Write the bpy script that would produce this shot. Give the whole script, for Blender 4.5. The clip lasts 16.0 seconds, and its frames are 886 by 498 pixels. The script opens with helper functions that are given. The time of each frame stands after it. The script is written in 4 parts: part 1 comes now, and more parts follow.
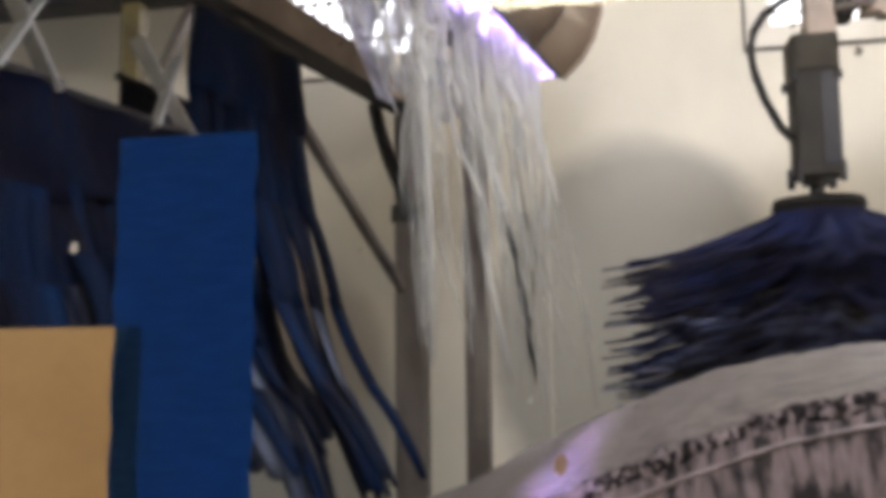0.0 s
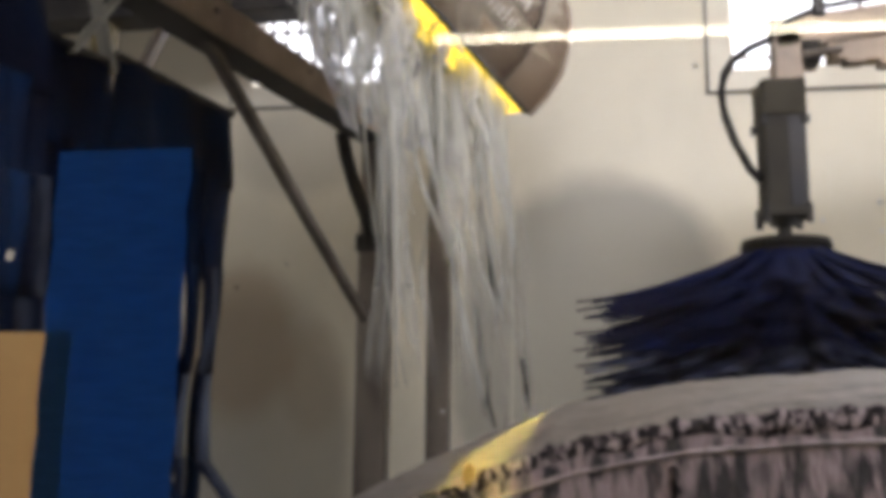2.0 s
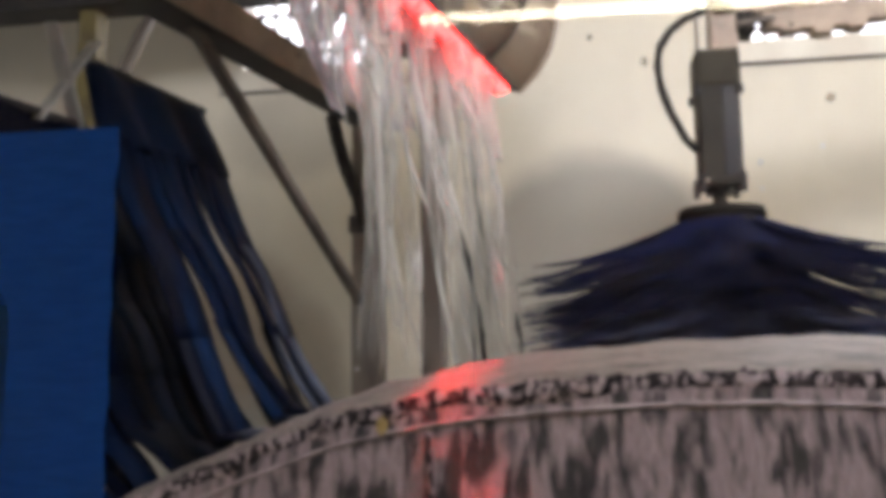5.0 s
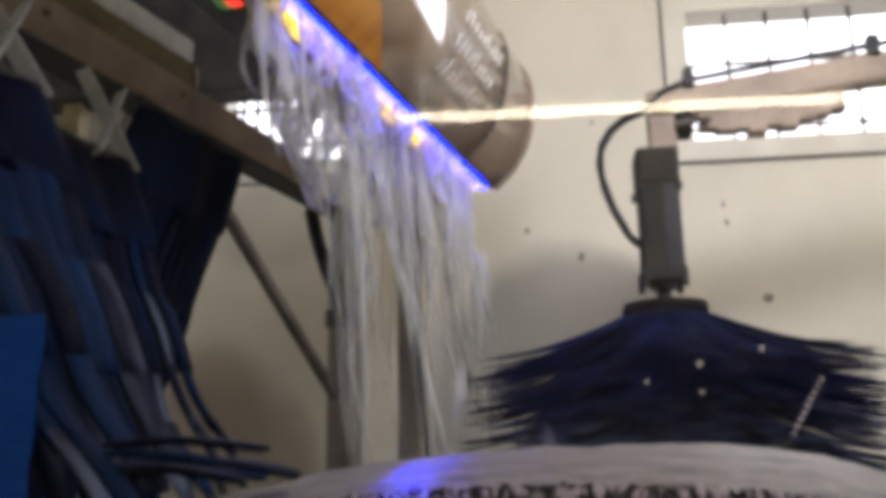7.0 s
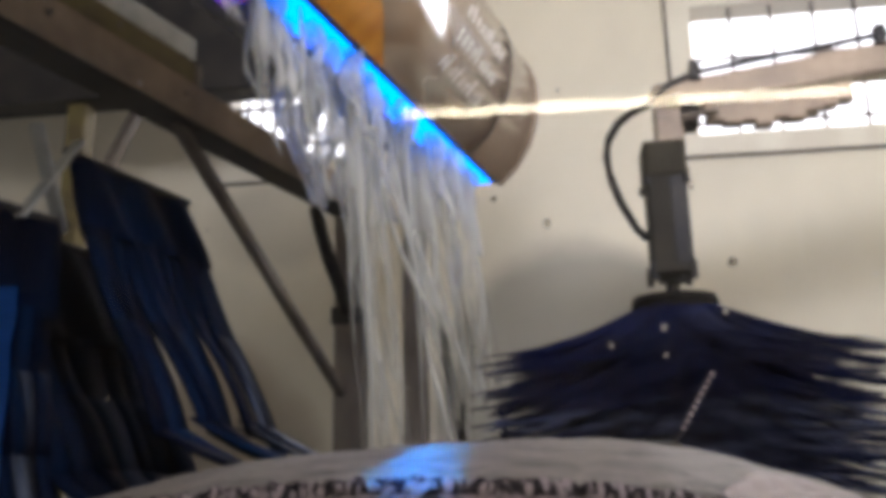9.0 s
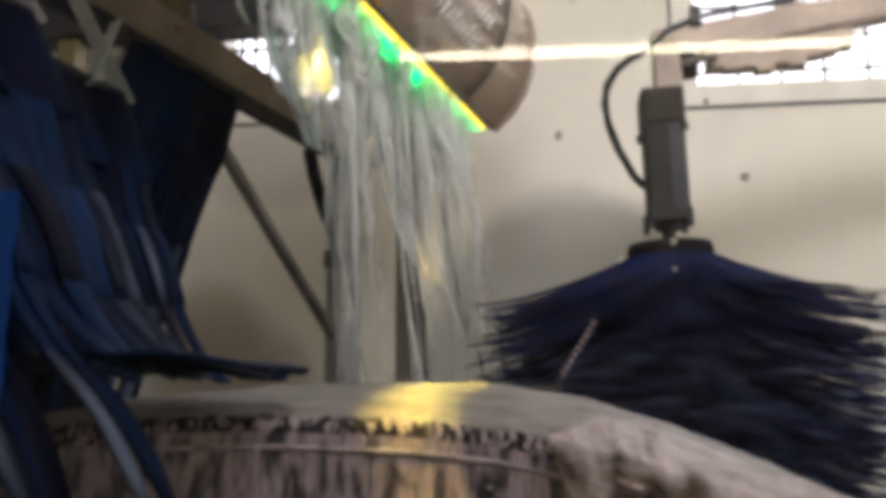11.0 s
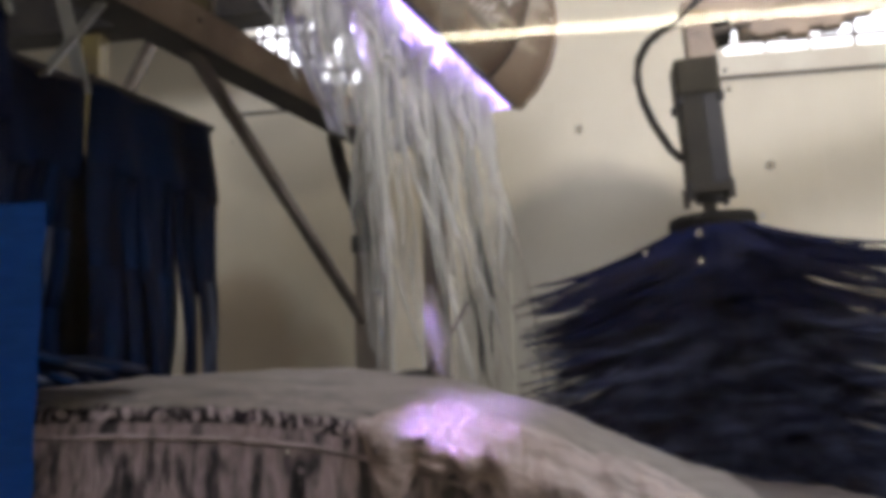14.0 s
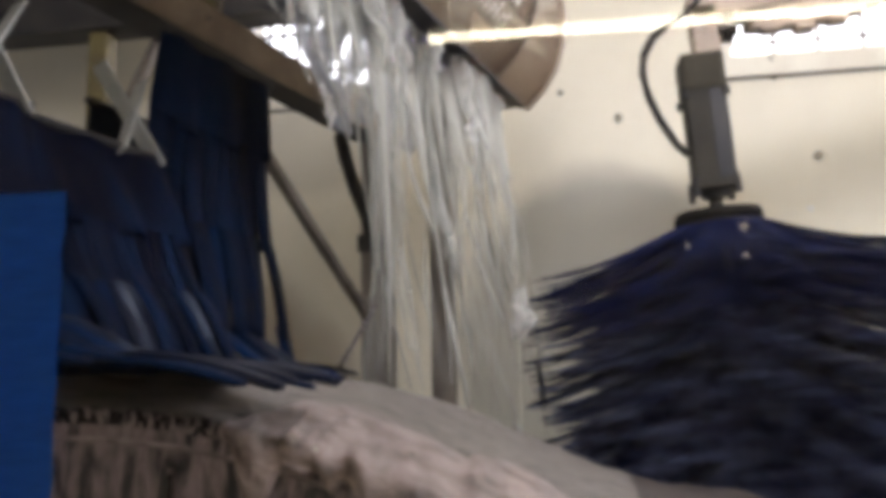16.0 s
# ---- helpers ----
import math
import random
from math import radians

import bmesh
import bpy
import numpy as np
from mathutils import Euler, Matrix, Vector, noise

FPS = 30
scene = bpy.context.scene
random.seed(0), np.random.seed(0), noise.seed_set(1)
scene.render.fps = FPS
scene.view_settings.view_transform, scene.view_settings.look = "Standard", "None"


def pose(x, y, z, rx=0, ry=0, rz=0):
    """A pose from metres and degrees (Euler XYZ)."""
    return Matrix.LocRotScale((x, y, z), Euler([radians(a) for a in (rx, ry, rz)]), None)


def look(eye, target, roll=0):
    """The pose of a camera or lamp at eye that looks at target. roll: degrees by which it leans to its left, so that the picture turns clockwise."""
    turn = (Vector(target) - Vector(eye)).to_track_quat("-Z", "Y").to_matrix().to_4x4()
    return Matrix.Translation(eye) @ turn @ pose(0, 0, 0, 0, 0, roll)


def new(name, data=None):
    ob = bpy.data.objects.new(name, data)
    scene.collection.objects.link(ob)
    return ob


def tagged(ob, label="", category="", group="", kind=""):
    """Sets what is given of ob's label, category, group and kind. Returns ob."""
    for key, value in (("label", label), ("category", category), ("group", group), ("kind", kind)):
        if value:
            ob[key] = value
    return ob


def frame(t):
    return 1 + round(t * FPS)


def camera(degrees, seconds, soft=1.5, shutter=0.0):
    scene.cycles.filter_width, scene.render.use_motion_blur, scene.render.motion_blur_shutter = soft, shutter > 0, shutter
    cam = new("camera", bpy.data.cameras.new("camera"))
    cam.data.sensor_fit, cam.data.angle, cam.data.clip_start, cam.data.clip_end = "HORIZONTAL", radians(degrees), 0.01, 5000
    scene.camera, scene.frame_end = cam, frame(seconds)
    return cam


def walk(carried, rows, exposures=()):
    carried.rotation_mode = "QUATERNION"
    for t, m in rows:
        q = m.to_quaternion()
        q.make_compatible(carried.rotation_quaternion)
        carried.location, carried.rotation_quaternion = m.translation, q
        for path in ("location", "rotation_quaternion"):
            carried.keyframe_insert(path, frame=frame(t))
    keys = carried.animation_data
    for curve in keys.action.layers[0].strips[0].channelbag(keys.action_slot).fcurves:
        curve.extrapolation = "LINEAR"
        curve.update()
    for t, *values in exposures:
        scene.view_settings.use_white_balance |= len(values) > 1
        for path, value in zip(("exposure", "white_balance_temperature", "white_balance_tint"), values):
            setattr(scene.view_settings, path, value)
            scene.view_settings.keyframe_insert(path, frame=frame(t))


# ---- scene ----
cam = camera(55.2, 16.0, soft=6.4, shutter=0.8)
PATH = [
    (0.0, -0.000, 0.014, 1.450, 97.20, 0.62, 10.78),
    (0.5, -0.016, 0.006, 1.445, 98.00, -0.44, 9.13),
    (1.0, -0.002, 0.003, 1.445, 99.04, -0.82, 8.49),
    (1.5, 0.008, 0.000, 1.443, 99.45, -1.30, 8.20),
    (2.0, 0.019, 0.002, 1.443, 99.31, -0.67, 8.33),
    (2.5, 0.031, 0.004, 1.444, 98.30, 0.38, 8.89),
    (3.0, 0.034, 0.008, 1.436, 97.58, 0.62, 8.79),
    (3.5, 0.039, 0.008, 1.434, 97.48, 0.75, 8.98),
    (6.0, 0.059, -0.021, 1.436, 98.32, -0.14, 7.13),
    (6.5, 0.060, -0.015, 1.454, 99.02, -0.59, 6.29),
    (7.0, 0.072, -0.008, 1.476, 103.90, 0.68, 7.13),
    (7.5, 0.081, -0.011, 1.475, 104.13, 0.67, 6.96),
    (8.0, 0.088, -0.007, 1.475, 104.49, 0.75, 6.87),
    (8.5, 0.089, -0.007, 1.472, 104.17, 1.05, 6.91),
    (9.0, 0.087, -0.005, 1.464, 103.80, 0.99, 7.72),
    (11.5, 0.076, 0.004, 1.451, 99.24, -0.02, 6.87),
    (12.0, 0.072, 0.009, 1.459, 98.66, 1.13, 7.87),
    (12.5, 0.074, 0.005, 1.462, 99.20, 1.05, 8.68),
    (13.0, 0.077, 0.004, 1.462, 99.15, 1.06, 8.90),
    (13.5, 0.081, 0.001, 1.461, 98.94, 1.29, 9.30),
    (14.0, 0.082, 0.000, 1.458, 98.98, 1.47, 9.11),
    (14.5, 0.087, 0.004, 1.459, 98.37, 1.45, 9.61),
    (15.0, 0.086, 0.006, 1.456, 98.31, 1.78, 9.71),
    (15.5, 0.086, 0.008, 1.456, 98.62, 1.62, 9.47),
    (16.0, 0.070, 0.009, 1.457, 99.02, 1.13, 9.37),
]
walk(cam, [(t, pose(*p)) for t, *p in PATH], exposures=[(t, stops, 6000, 17) for t, stops in ((0.0, 0.4), (0.5, 0.12), (1.5, 0.1), (3.5, 0.38), (6.0, 0.32), (6.5, 0.26), (6.9, 0.02), (9.0, 0.0), (11.5, 0.05), (13.5, 0.05), (15.0, 0.1), (16.0, 0.42))])

# ---------------- world and light ----------------
world = bpy.data.worlds.new("sky")
scene.world = world
world.use_nodes = True
wn = world.node_tree.nodes
sky = wn.new("ShaderNodeTexSky")
sky.sky_type, sky.sun_disc = "NISHITA", False
sky.sun_elevation, sky.sun_rotation = radians(42), radians(200)
wn["Background"].inputs["Strength"].default_value = 0.15
world.node_tree.links.new(sky.outputs[0], wn["Background"].inputs["Color"])

sun = new("sun", bpy.data.lights.new("sun", "SUN"))
sun.data.energy, sun.data.angle, sun.data.color = 2.0, radians(0.5), (1, 0.95, 0.88)
sun.matrix_world = look((0, 0, 10), (0.25, -0.68, 10 - 0.66))


def area(name, eye, target, w, h, watts, color):
    la = bpy.data.lights.new(name, "AREA")
    la.shape, la.size, la.size_y, la.energy, la.color = "RECTANGLE", w, h, watts, color
    ob = new(name, la)
    ob.matrix_world = look(eye, target)
    return ob


area("daylight_entrance", (7.4, 2.7, 1.9), (0, 2.9, 2.0), 4.2, 3.4, 80, (0.9, 0.95, 1.0))
area("daylight_exit", (-7.9, 2.7, 1.9), (0, 2.9, 1.8), 4.2, 3.4, 18, (0.82, 0.9, 1.0))
area("daylight_window_right", (2.05, 5.72, 4.12), (1.6, 0, 2.6), 1.7, 0.9, 42, (1.0, 0.97, 0.92))
area("daylight_window_left", (-1.75, 5.72, 4.12), (-1.2, 0, 2.0), 1.0, 0.9, 10, (1.0, 0.97, 0.92))
# Added fill for the far wall, at an unseen opening above the camera.
area("fill_clerestory", (1.5, 0.62, 4.5), (1.3, 5.8, 3.7), 3.4, 0.8, 160, (0.99, 0.985, 0.97))
area("daylight_office", (-2.55, -0.55, 1.7), (-0.1, 0.29, 1.45), 0.8, 1.2, 32, (1.0, 0.9, 0.76))


# ---------------- materials ----------------
def material(name, color=(0.5, 0.5, 0.5), rough=0.6, metal=0.0, second=None, scale=6.0, stretch=(1, 1, 1), lo=0.4, hi=0.65,
             bump=0.0, bump_scale=60.0, fine=0.12, coat=0.0, rnd=0.0, spec=0.5):
    m = bpy.data.materials.new(name)
    m.use_nodes = True
    nt = m.node_tree
    n, l = nt.nodes, nt.links
    b = n["Principled BSDF"]
    b.inputs["Roughness"].default_value, b.inputs["Metallic"].default_value = rough, metal
    b.inputs["Coat Weight"].default_value = coat
    b.inputs["Specular IOR Level"].default_value = spec
    tc, mp = n.new("ShaderNodeTexCoord"), n.new("ShaderNodeMapping")
    mp.inputs["Scale"].default_value = stretch
    if rnd:
        who, far, shift = n.new("ShaderNodeObjectInfo"), n.new("ShaderNodeMath"), n.new("ShaderNodeVectorMath")
        far.operation, far.inputs[1].default_value = "MULTIPLY", 41.0
        l.new(who.outputs["Random"], far.inputs[0])
        l.new(tc.outputs["Object"], shift.inputs[0])
        l.new(far.outputs[0], shift.inputs[1])
        l.new(shift.outputs[0], mp.inputs["Vector"])
    else:
        l.new(tc.outputs["Object"], mp.inputs["Vector"])
    big, small = n.new("ShaderNodeTexNoise"), n.new("ShaderNodeTexNoise")
    big.inputs["Scale"].default_value, big.inputs["Detail"].default_value = scale, 6
    small.inputs["Scale"].default_value, small.inputs["Detail"].default_value = bump_scale, 4
    l.new(mp.outputs[0], big.inputs["Vector"])
    l.new(mp.outputs[0], small.inputs["Vector"])
    ramp = n.new("ShaderNodeValToRGB")
    ramp.color_ramp.elements[0].position, ramp.color_ramp.elements[1].position = lo, hi
    ramp.color_ramp.elements[0].color = (*color, 1)
    ramp.color_ramp.elements[1].color = (*(second or [c * 0.75 for c in color]), 1)
    l.new(big.outputs["Fac"], ramp.inputs[0])
    mix = n.new("ShaderNodeMix")
    mix.data_type, mix.blend_type = "RGBA", "OVERLAY"
    mix.inputs["Factor"].default_value = fine
    l.new(ramp.outputs[0], mix.inputs["A"])
    l.new(small.outputs["Fac"], mix.inputs["B"])
    out = mix.outputs["Result"]
    if rnd:
        oi, hs, ma = n.new("ShaderNodeObjectInfo"), n.new("ShaderNodeHueSaturation"), n.new("ShaderNodeMapRange")
        ma.inputs["To Min"].default_value, ma.inputs["To Max"].default_value = 1 - rnd, 1 + rnd
        l.new(oi.outputs["Random"], ma.inputs["Value"])
        l.new(ma.outputs[0], hs.inputs["Value"])
        l.new(out, hs.inputs["Color"])
        out = hs.outputs[0]
    l.new(out, b.inputs["Base Color"])
    if bump:
        bp = n.new("ShaderNodeBump")
        bp.inputs["Strength"].default_value, bp.inputs["Distance"].default_value = bump, 0.01
        l.new(small.outputs["Fac"], bp.inputs["Height"])
        l.new(bp.outputs[0], b.inputs["Normal"])
    return m


def glow(name, color, strength):
    m = bpy.data.materials.new(name)
    m.use_nodes = True
    b = m.node_tree.nodes["Principled BSDF"]
    b.inputs["Base Color"].default_value = (*[0.02 + 0.1 * c for c in color], 1)
    b.inputs["Emission Color"].default_value = (*color, 1)
    b.inputs["Emission Strength"].default_value = strength
    return m


def wall_material():
    """Cream wall paint with a grey dome beside the brush and softer grey and brown patches."""
    m = material("wall_paint", (0.77, 0.7, 0.545), 0.5, 0, (0.66, 0.6, 0.47), 1.3, (1, 1, 0.6), 0.35, 0.7, 0.15, 30, 0.12)
    n, l = m.node_tree.nodes, m.node_tree.links
    b = n["Principled BSDF"]
    base = b.inputs["Base Color"].links[0].from_socket
    geo, noi = n.new("ShaderNodeNewGeometry"), n.new("ShaderNodeTexNoise")
    noi.inputs["Scale"].default_value, noi.inputs["Detail"].default_value = 1.8, 5
    l.new(geo.outputs["Position"], noi.inputs["Vector"])
    out = base
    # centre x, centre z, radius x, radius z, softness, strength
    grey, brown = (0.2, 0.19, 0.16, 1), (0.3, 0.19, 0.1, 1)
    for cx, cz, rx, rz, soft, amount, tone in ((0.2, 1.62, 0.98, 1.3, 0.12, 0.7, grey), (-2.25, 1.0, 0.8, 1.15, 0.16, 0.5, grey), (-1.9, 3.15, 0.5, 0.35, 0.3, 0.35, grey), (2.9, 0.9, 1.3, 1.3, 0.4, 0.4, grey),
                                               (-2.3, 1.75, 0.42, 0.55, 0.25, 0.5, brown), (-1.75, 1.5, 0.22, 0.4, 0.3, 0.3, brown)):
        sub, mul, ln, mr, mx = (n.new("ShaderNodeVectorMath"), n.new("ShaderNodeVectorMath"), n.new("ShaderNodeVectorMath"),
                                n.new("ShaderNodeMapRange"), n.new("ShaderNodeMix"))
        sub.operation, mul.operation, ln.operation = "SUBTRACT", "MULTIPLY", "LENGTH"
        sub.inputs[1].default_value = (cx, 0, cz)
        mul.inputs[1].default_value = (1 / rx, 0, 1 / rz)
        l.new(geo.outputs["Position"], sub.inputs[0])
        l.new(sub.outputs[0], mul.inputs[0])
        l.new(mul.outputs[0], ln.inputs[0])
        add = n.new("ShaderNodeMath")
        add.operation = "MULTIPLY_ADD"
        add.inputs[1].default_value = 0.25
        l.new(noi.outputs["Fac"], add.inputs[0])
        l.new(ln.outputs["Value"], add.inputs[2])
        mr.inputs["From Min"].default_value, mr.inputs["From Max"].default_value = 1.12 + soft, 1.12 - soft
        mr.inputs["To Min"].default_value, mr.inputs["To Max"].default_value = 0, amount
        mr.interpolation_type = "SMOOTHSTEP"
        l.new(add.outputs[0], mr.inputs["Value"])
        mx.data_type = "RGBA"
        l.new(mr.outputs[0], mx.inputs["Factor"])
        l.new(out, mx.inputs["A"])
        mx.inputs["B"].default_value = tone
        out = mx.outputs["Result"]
    l.new(out, b.inputs["Base Color"])
    return m


def foam_material(name, color, see_through, scale, tall, thin, rough=0.4):
    m = bpy.data.materials.new(name)
    m.use_nodes = True
    n, l = m.node_tree.nodes, m.node_tree.links
    b, out = n["Principled BSDF"], n["Material Output"]
    b.inputs["Base Color"].default_value = (*color, 1)
    b.inputs["Roughness"].default_value = rough
    tl, mx, tr, mx2 = n.new("ShaderNodeBsdfTranslucent"), n.new("ShaderNodeMixShader"), n.new("ShaderNodeBsdfTransparent"), n.new("ShaderNodeMixShader")
    tl.inputs["Color"].default_value = (*color, 1)
    mx.inputs[0].default_value = 0.62
    tc, mp, noi, mr = n.new("ShaderNodeTexCoord"), n.new("ShaderNodeMapping"), n.new("ShaderNodeTexNoise"), n.new("ShaderNodeMapRange")
    mp.inputs["Scale"].default_value = (1, 1, tall)
    noi.inputs["Scale"].default_value, noi.inputs["Detail"].default_value = scale, 4
    mr.inputs["From Min"].default_value, mr.inputs["From Max"].default_value = 0.35, 0.65
    mr.inputs["To Min"].default_value, mr.inputs["To Max"].default_value = see_through[0], see_through[1]
    oi, apart, shift = n.new("ShaderNodeObjectInfo"), n.new("ShaderNodeMath"), n.new("ShaderNodeVectorMath")
    apart.operation, apart.inputs[1].default_value = "MULTIPLY", 37.0
    l.new(oi.outputs["Random"], apart.inputs[0])
    l.new(tc.outputs["Object"], shift.inputs[0])
    l.new(apart.outputs[0], shift.inputs[1])
    l.new(shift.outputs[0], mp.inputs["Vector"])
    l.new(mp.outputs[0], noi.inputs["Vector"])
    l.new(noi.outputs["Fac"], mr.inputs["Value"])
    l.new(b.outputs[0], mx.inputs[1])
    l.new(tl.outputs[0], mx.inputs[2])
    sep, ma = n.new("ShaderNodeSeparateXYZ"), n.new("ShaderNodeMath")
    ma.operation, ma.use_clamp = "MULTIPLY_ADD", True
    ma.inputs[1].default_value = -thin
    l.new(tc.outputs["Object"], sep.inputs[0])
    l.new(sep.outputs["Z"], ma.inputs[0])
    l.new(mr.outputs[0], ma.inputs[2])
    l.new(ma.outputs[0], mx2.inputs[0])
    l.new(mx.outputs[0], mx2.inputs[1])
    l.new(tr.outputs[0], mx2.inputs[2])
    l.new(mx2.outputs[0], out.inputs[0])
    bp = n.new("ShaderNodeBump")
    bp.inputs["Strength"].default_value, bp.inputs["Distance"].default_value = 0.3, 0.01
    l.new(noi.outputs["Fac"], bp.inputs["Height"])
    l.new(bp.outputs[0], b.inputs["Normal"])
    return m


def glass_material():
    m = bpy.data.materials.new("viewing_glass")
    m.use_nodes = True
    n, l = m.node_tree.nodes, m.node_tree.links
    tr, gl, mx = n.new("ShaderNodeBsdfTransparent"), n.new("ShaderNodeBsdfGlossy"), n.new("ShaderNodeMixShader")
    gl.inputs["Roughness"].default_value = 0.0
    mx.inputs[0].default_value = 0.014
    l.new(tr.outputs[0], mx.inputs[1])
    l.new(gl.outputs[0], mx.inputs[2])
    l.new(mx.outputs[0], n["Material Output"].inputs[0])
    return m


def tape_material():
    m = material("blue_crepe_tape", (0.045, 0.2, 0.5), 0.7, 0, (0.036, 0.165, 0.42), 60, (1, 1, 6), 0.35, 0.65, 0.4, 900, 0.2)
    n, l = m.node_tree.nodes, m.node_tree.links
    b = n["Principled BSDF"]
    tl, mx = n.new("ShaderNodeBsdfTranslucent"), n.new("ShaderNodeMixShader")
    l.new(b.inputs["Base Color"].links[0].from_socket, tl.inputs["Color"])
    mx.inputs[0].default_value = 0.85
    l.new(b.outputs[0], mx.inputs[1])
    l.new(tl.outputs[0], mx.inputs[2])
    l.new(mx.outputs[0], n["Material Output"].inputs[0])
    return m


M_WALL = wall_material()
M_WALL_PLAIN = material("plain_wall_paint", (0.68, 0.63, 0.5), 0.6, 0, (0.58, 0.53, 0.42), 1.5, bump=0.1, bump_scale=30)
M_TRIM = material("window_trim_paint", (0.74, 0.69, 0.56), 0.45, 0, (0.66, 0.6, 0.48), 3, bump=0.08)
M_GROOVE = material("dark_caulk", (0.1, 0.09, 0.08), 0.7, 0, (0.16, 0.14, 0.12), 12)
M_FLOOR = material("wet_concrete", (0.16, 0.15, 0.14), 0.25, 0, (0.26, 0.25, 0.23), 2.2, bump=0.2, bump_scale=40)
M_STEEL = material("grimy_galvanised_steel", (0.2, 0.17, 0.14), 0.5, 0.35, (0.11, 0.09, 0.075), 5, (1, 1, 0.5), bump=0.15, bump_scale=50, fine=0.25)
M_BEAM = material("weathered_tan_steel", (0.36, 0.27, 0.19), 0.55, 0.05, (0.2, 0.15, 0.11), 4, bump=0.15, bump_scale=40, fine=0.25)
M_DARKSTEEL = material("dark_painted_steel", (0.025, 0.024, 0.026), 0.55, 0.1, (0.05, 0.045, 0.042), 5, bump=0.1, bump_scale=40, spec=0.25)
M_YELLOW = material("faded_yellow_paint", (0.17, 0.135, 0.05), 0.55, 0.1, (0.11, 0.085, 0.04), 6, bump=0.1)
M_PALE = material("pale_plastic_strap", (0.5, 0.5, 0.46), 0.5, 0, (0.36, 0.36, 0.34), 9, bump=0.1)
M_PLATE = material("grimy_black_plate", (0.012, 0.011, 0.011), 0.8, 0, (0.024, 0.022, 0.02), 9, bump=0.2, spec=0.04)
M_MOTOR = material("grey_motor_casting", (0.03, 0.026, 0.02), 0.7, 0.0, (0.016, 0.0135, 0.011), 6, bump=0.2, bump_scale=50, fine=0.25, spec=0.2)
M_MOTORTOP = material("olive_motor_cap", (0.05, 0.043, 0.03), 0.7, 0.0, (0.022, 0.018, 0.011), 8, bump=0.2, bump_scale=50, spec=0.2)
M_RUBBER = material("black_rubber_hose", (0.018, 0.016, 0.016), 0.7, 0, (0.036, 0.034, 0.032), 12, bump=0.1, spec=0.08)
M_BRUSH = material("navy_brush_foam", (0.003, 0.005, 0.022), 0.85, 0, (0.008, 0.012, 0.045), 5, bump=0.2, bump_scale=50, rnd=0.2, spec=0.03)
# The pale blue second tone is soap plus painted bluish light on the strands.
M_BRUSHSOAPLIT = material("soapy_highlit_brush_foam", (0.003, 0.005, 0.022), 0.75, 0, (0.1, 0.115, 0.19), 9, (1, 1, 2.0), 0.47, 0.66, bump=0.2, bump_scale=50, spec=0.08)
M_CLOTH = material("wet_navy_cloth", (0.0012, 0.0022, 0.0085), 0.6, 0, (0.003, 0.0135, 0.045), 1.8, (1, 1, 0.5), bump=0.25, bump_scale=26, rnd=0.3, spec=0.03)
M_CLOTHSOAP = material("soapy_blue_cloth", (0.002, 0.004, 0.014), 0.5, 0, (0.14, 0.165, 0.225), 5, (1.8, 1.8, 0.35), 0.48, 0.82, 0.3, 26, rnd=0.25, spec=0.06)
M_FOAM = foam_material("falling_foam", (0.72, 0.71, 0.65), (0.1, 0.7), 12, 0.12, 0.2)
M_CLUMP = foam_material("foam_clump_soap", (0.84, 0.83, 0.8), (0.15, 0.95), 24, 0.3, 0.0)
M_LOBE = foam_material("foam_lobe_soap", (0.78, 0.77, 0.73), (0.0, 0.75), 12, 0.2, 0.6)
M_FILM = foam_material("thin_foam_film", (0.74, 0.73, 0.66), (0.25, 1.0), 7, 0.11, 0.4)
M_WETFILM = foam_material("wet_soap_film", (0.7, 0.7, 0.73), (0.1, 0.65), 9, 0.4, 0.0, 0.2)
M_TUBE = material("brown_printed_vinyl", (0.2, 0.13, 0.08), 0.16, 0, (0.3, 0.2, 0.12), 2.2, bump=0.03, bump_scale=20, fine=0.06, coat=0.6)
M_ORANGE = material("orange_printed_vinyl", (0.8, 0.36, 0.05), 0.2, 0, (0.55, 0.2, 0.03), 5, (1, 2.5, 1), 0.35, 0.7, fine=0.05, coat=0.5)
M_WHITEINK = material("white_print", (0.75, 0.75, 0.72), 0.4, 0, (0.6, 0.6, 0.58), 30)
M_BAFFLE = material("dull_baffle_metal", (0.2, 0.2, 0.2), 0.4, 0.2, (0.15, 0.15, 0.15), 10)
M_ROOFFOAM = material("foam_coated_paint", (0.19, 0.168, 0.152), 0.5, 0, (0.06, 0.05, 0.05), 20, (0.35, 2.2, 2.2), 0.46, 0.72, 0.9, 70, 0.6, spec=0.3)
# Boot lid: thinner foam, its colour also darkened for the shade of the brush.
M_SHADEDBOOT = material("thin_foam_darkened_by_shade", (0.085, 0.07, 0.066), 0.5, 0, (0.02, 0.016, 0.016), 13, (0.7, 2.0, 2.0), 0.42, 0.66, 0.7, 60, 0.5, spec=0.15)
M_SIDEFOAM = material("pink_foam_runs", (0.26, 0.205, 0.225), 0.35, 0, (0.018, 0.016, 0.022), 15, (2.4, 2.2, 0.5), 0.45, 0.6, 0.8, 50, 0.5)
M_SEAL = material("foam_flecked_seal", (0.012, 0.010, 0.012), 0.75, 0, (0.3, 0.25, 0.26), 64, (1.3, 1.3, 0.7), 0.49, 0.57, 0.5, 80, spec=0.06)
M_THICKFOAM = material("thick_pink_foam", (0.3, 0.235, 0.22), 0.45, 0, (0.08, 0.063, 0.055), 11, (0.8, 2, 1.4), 0.44, 0.72, 0.8, 60, 0.4)
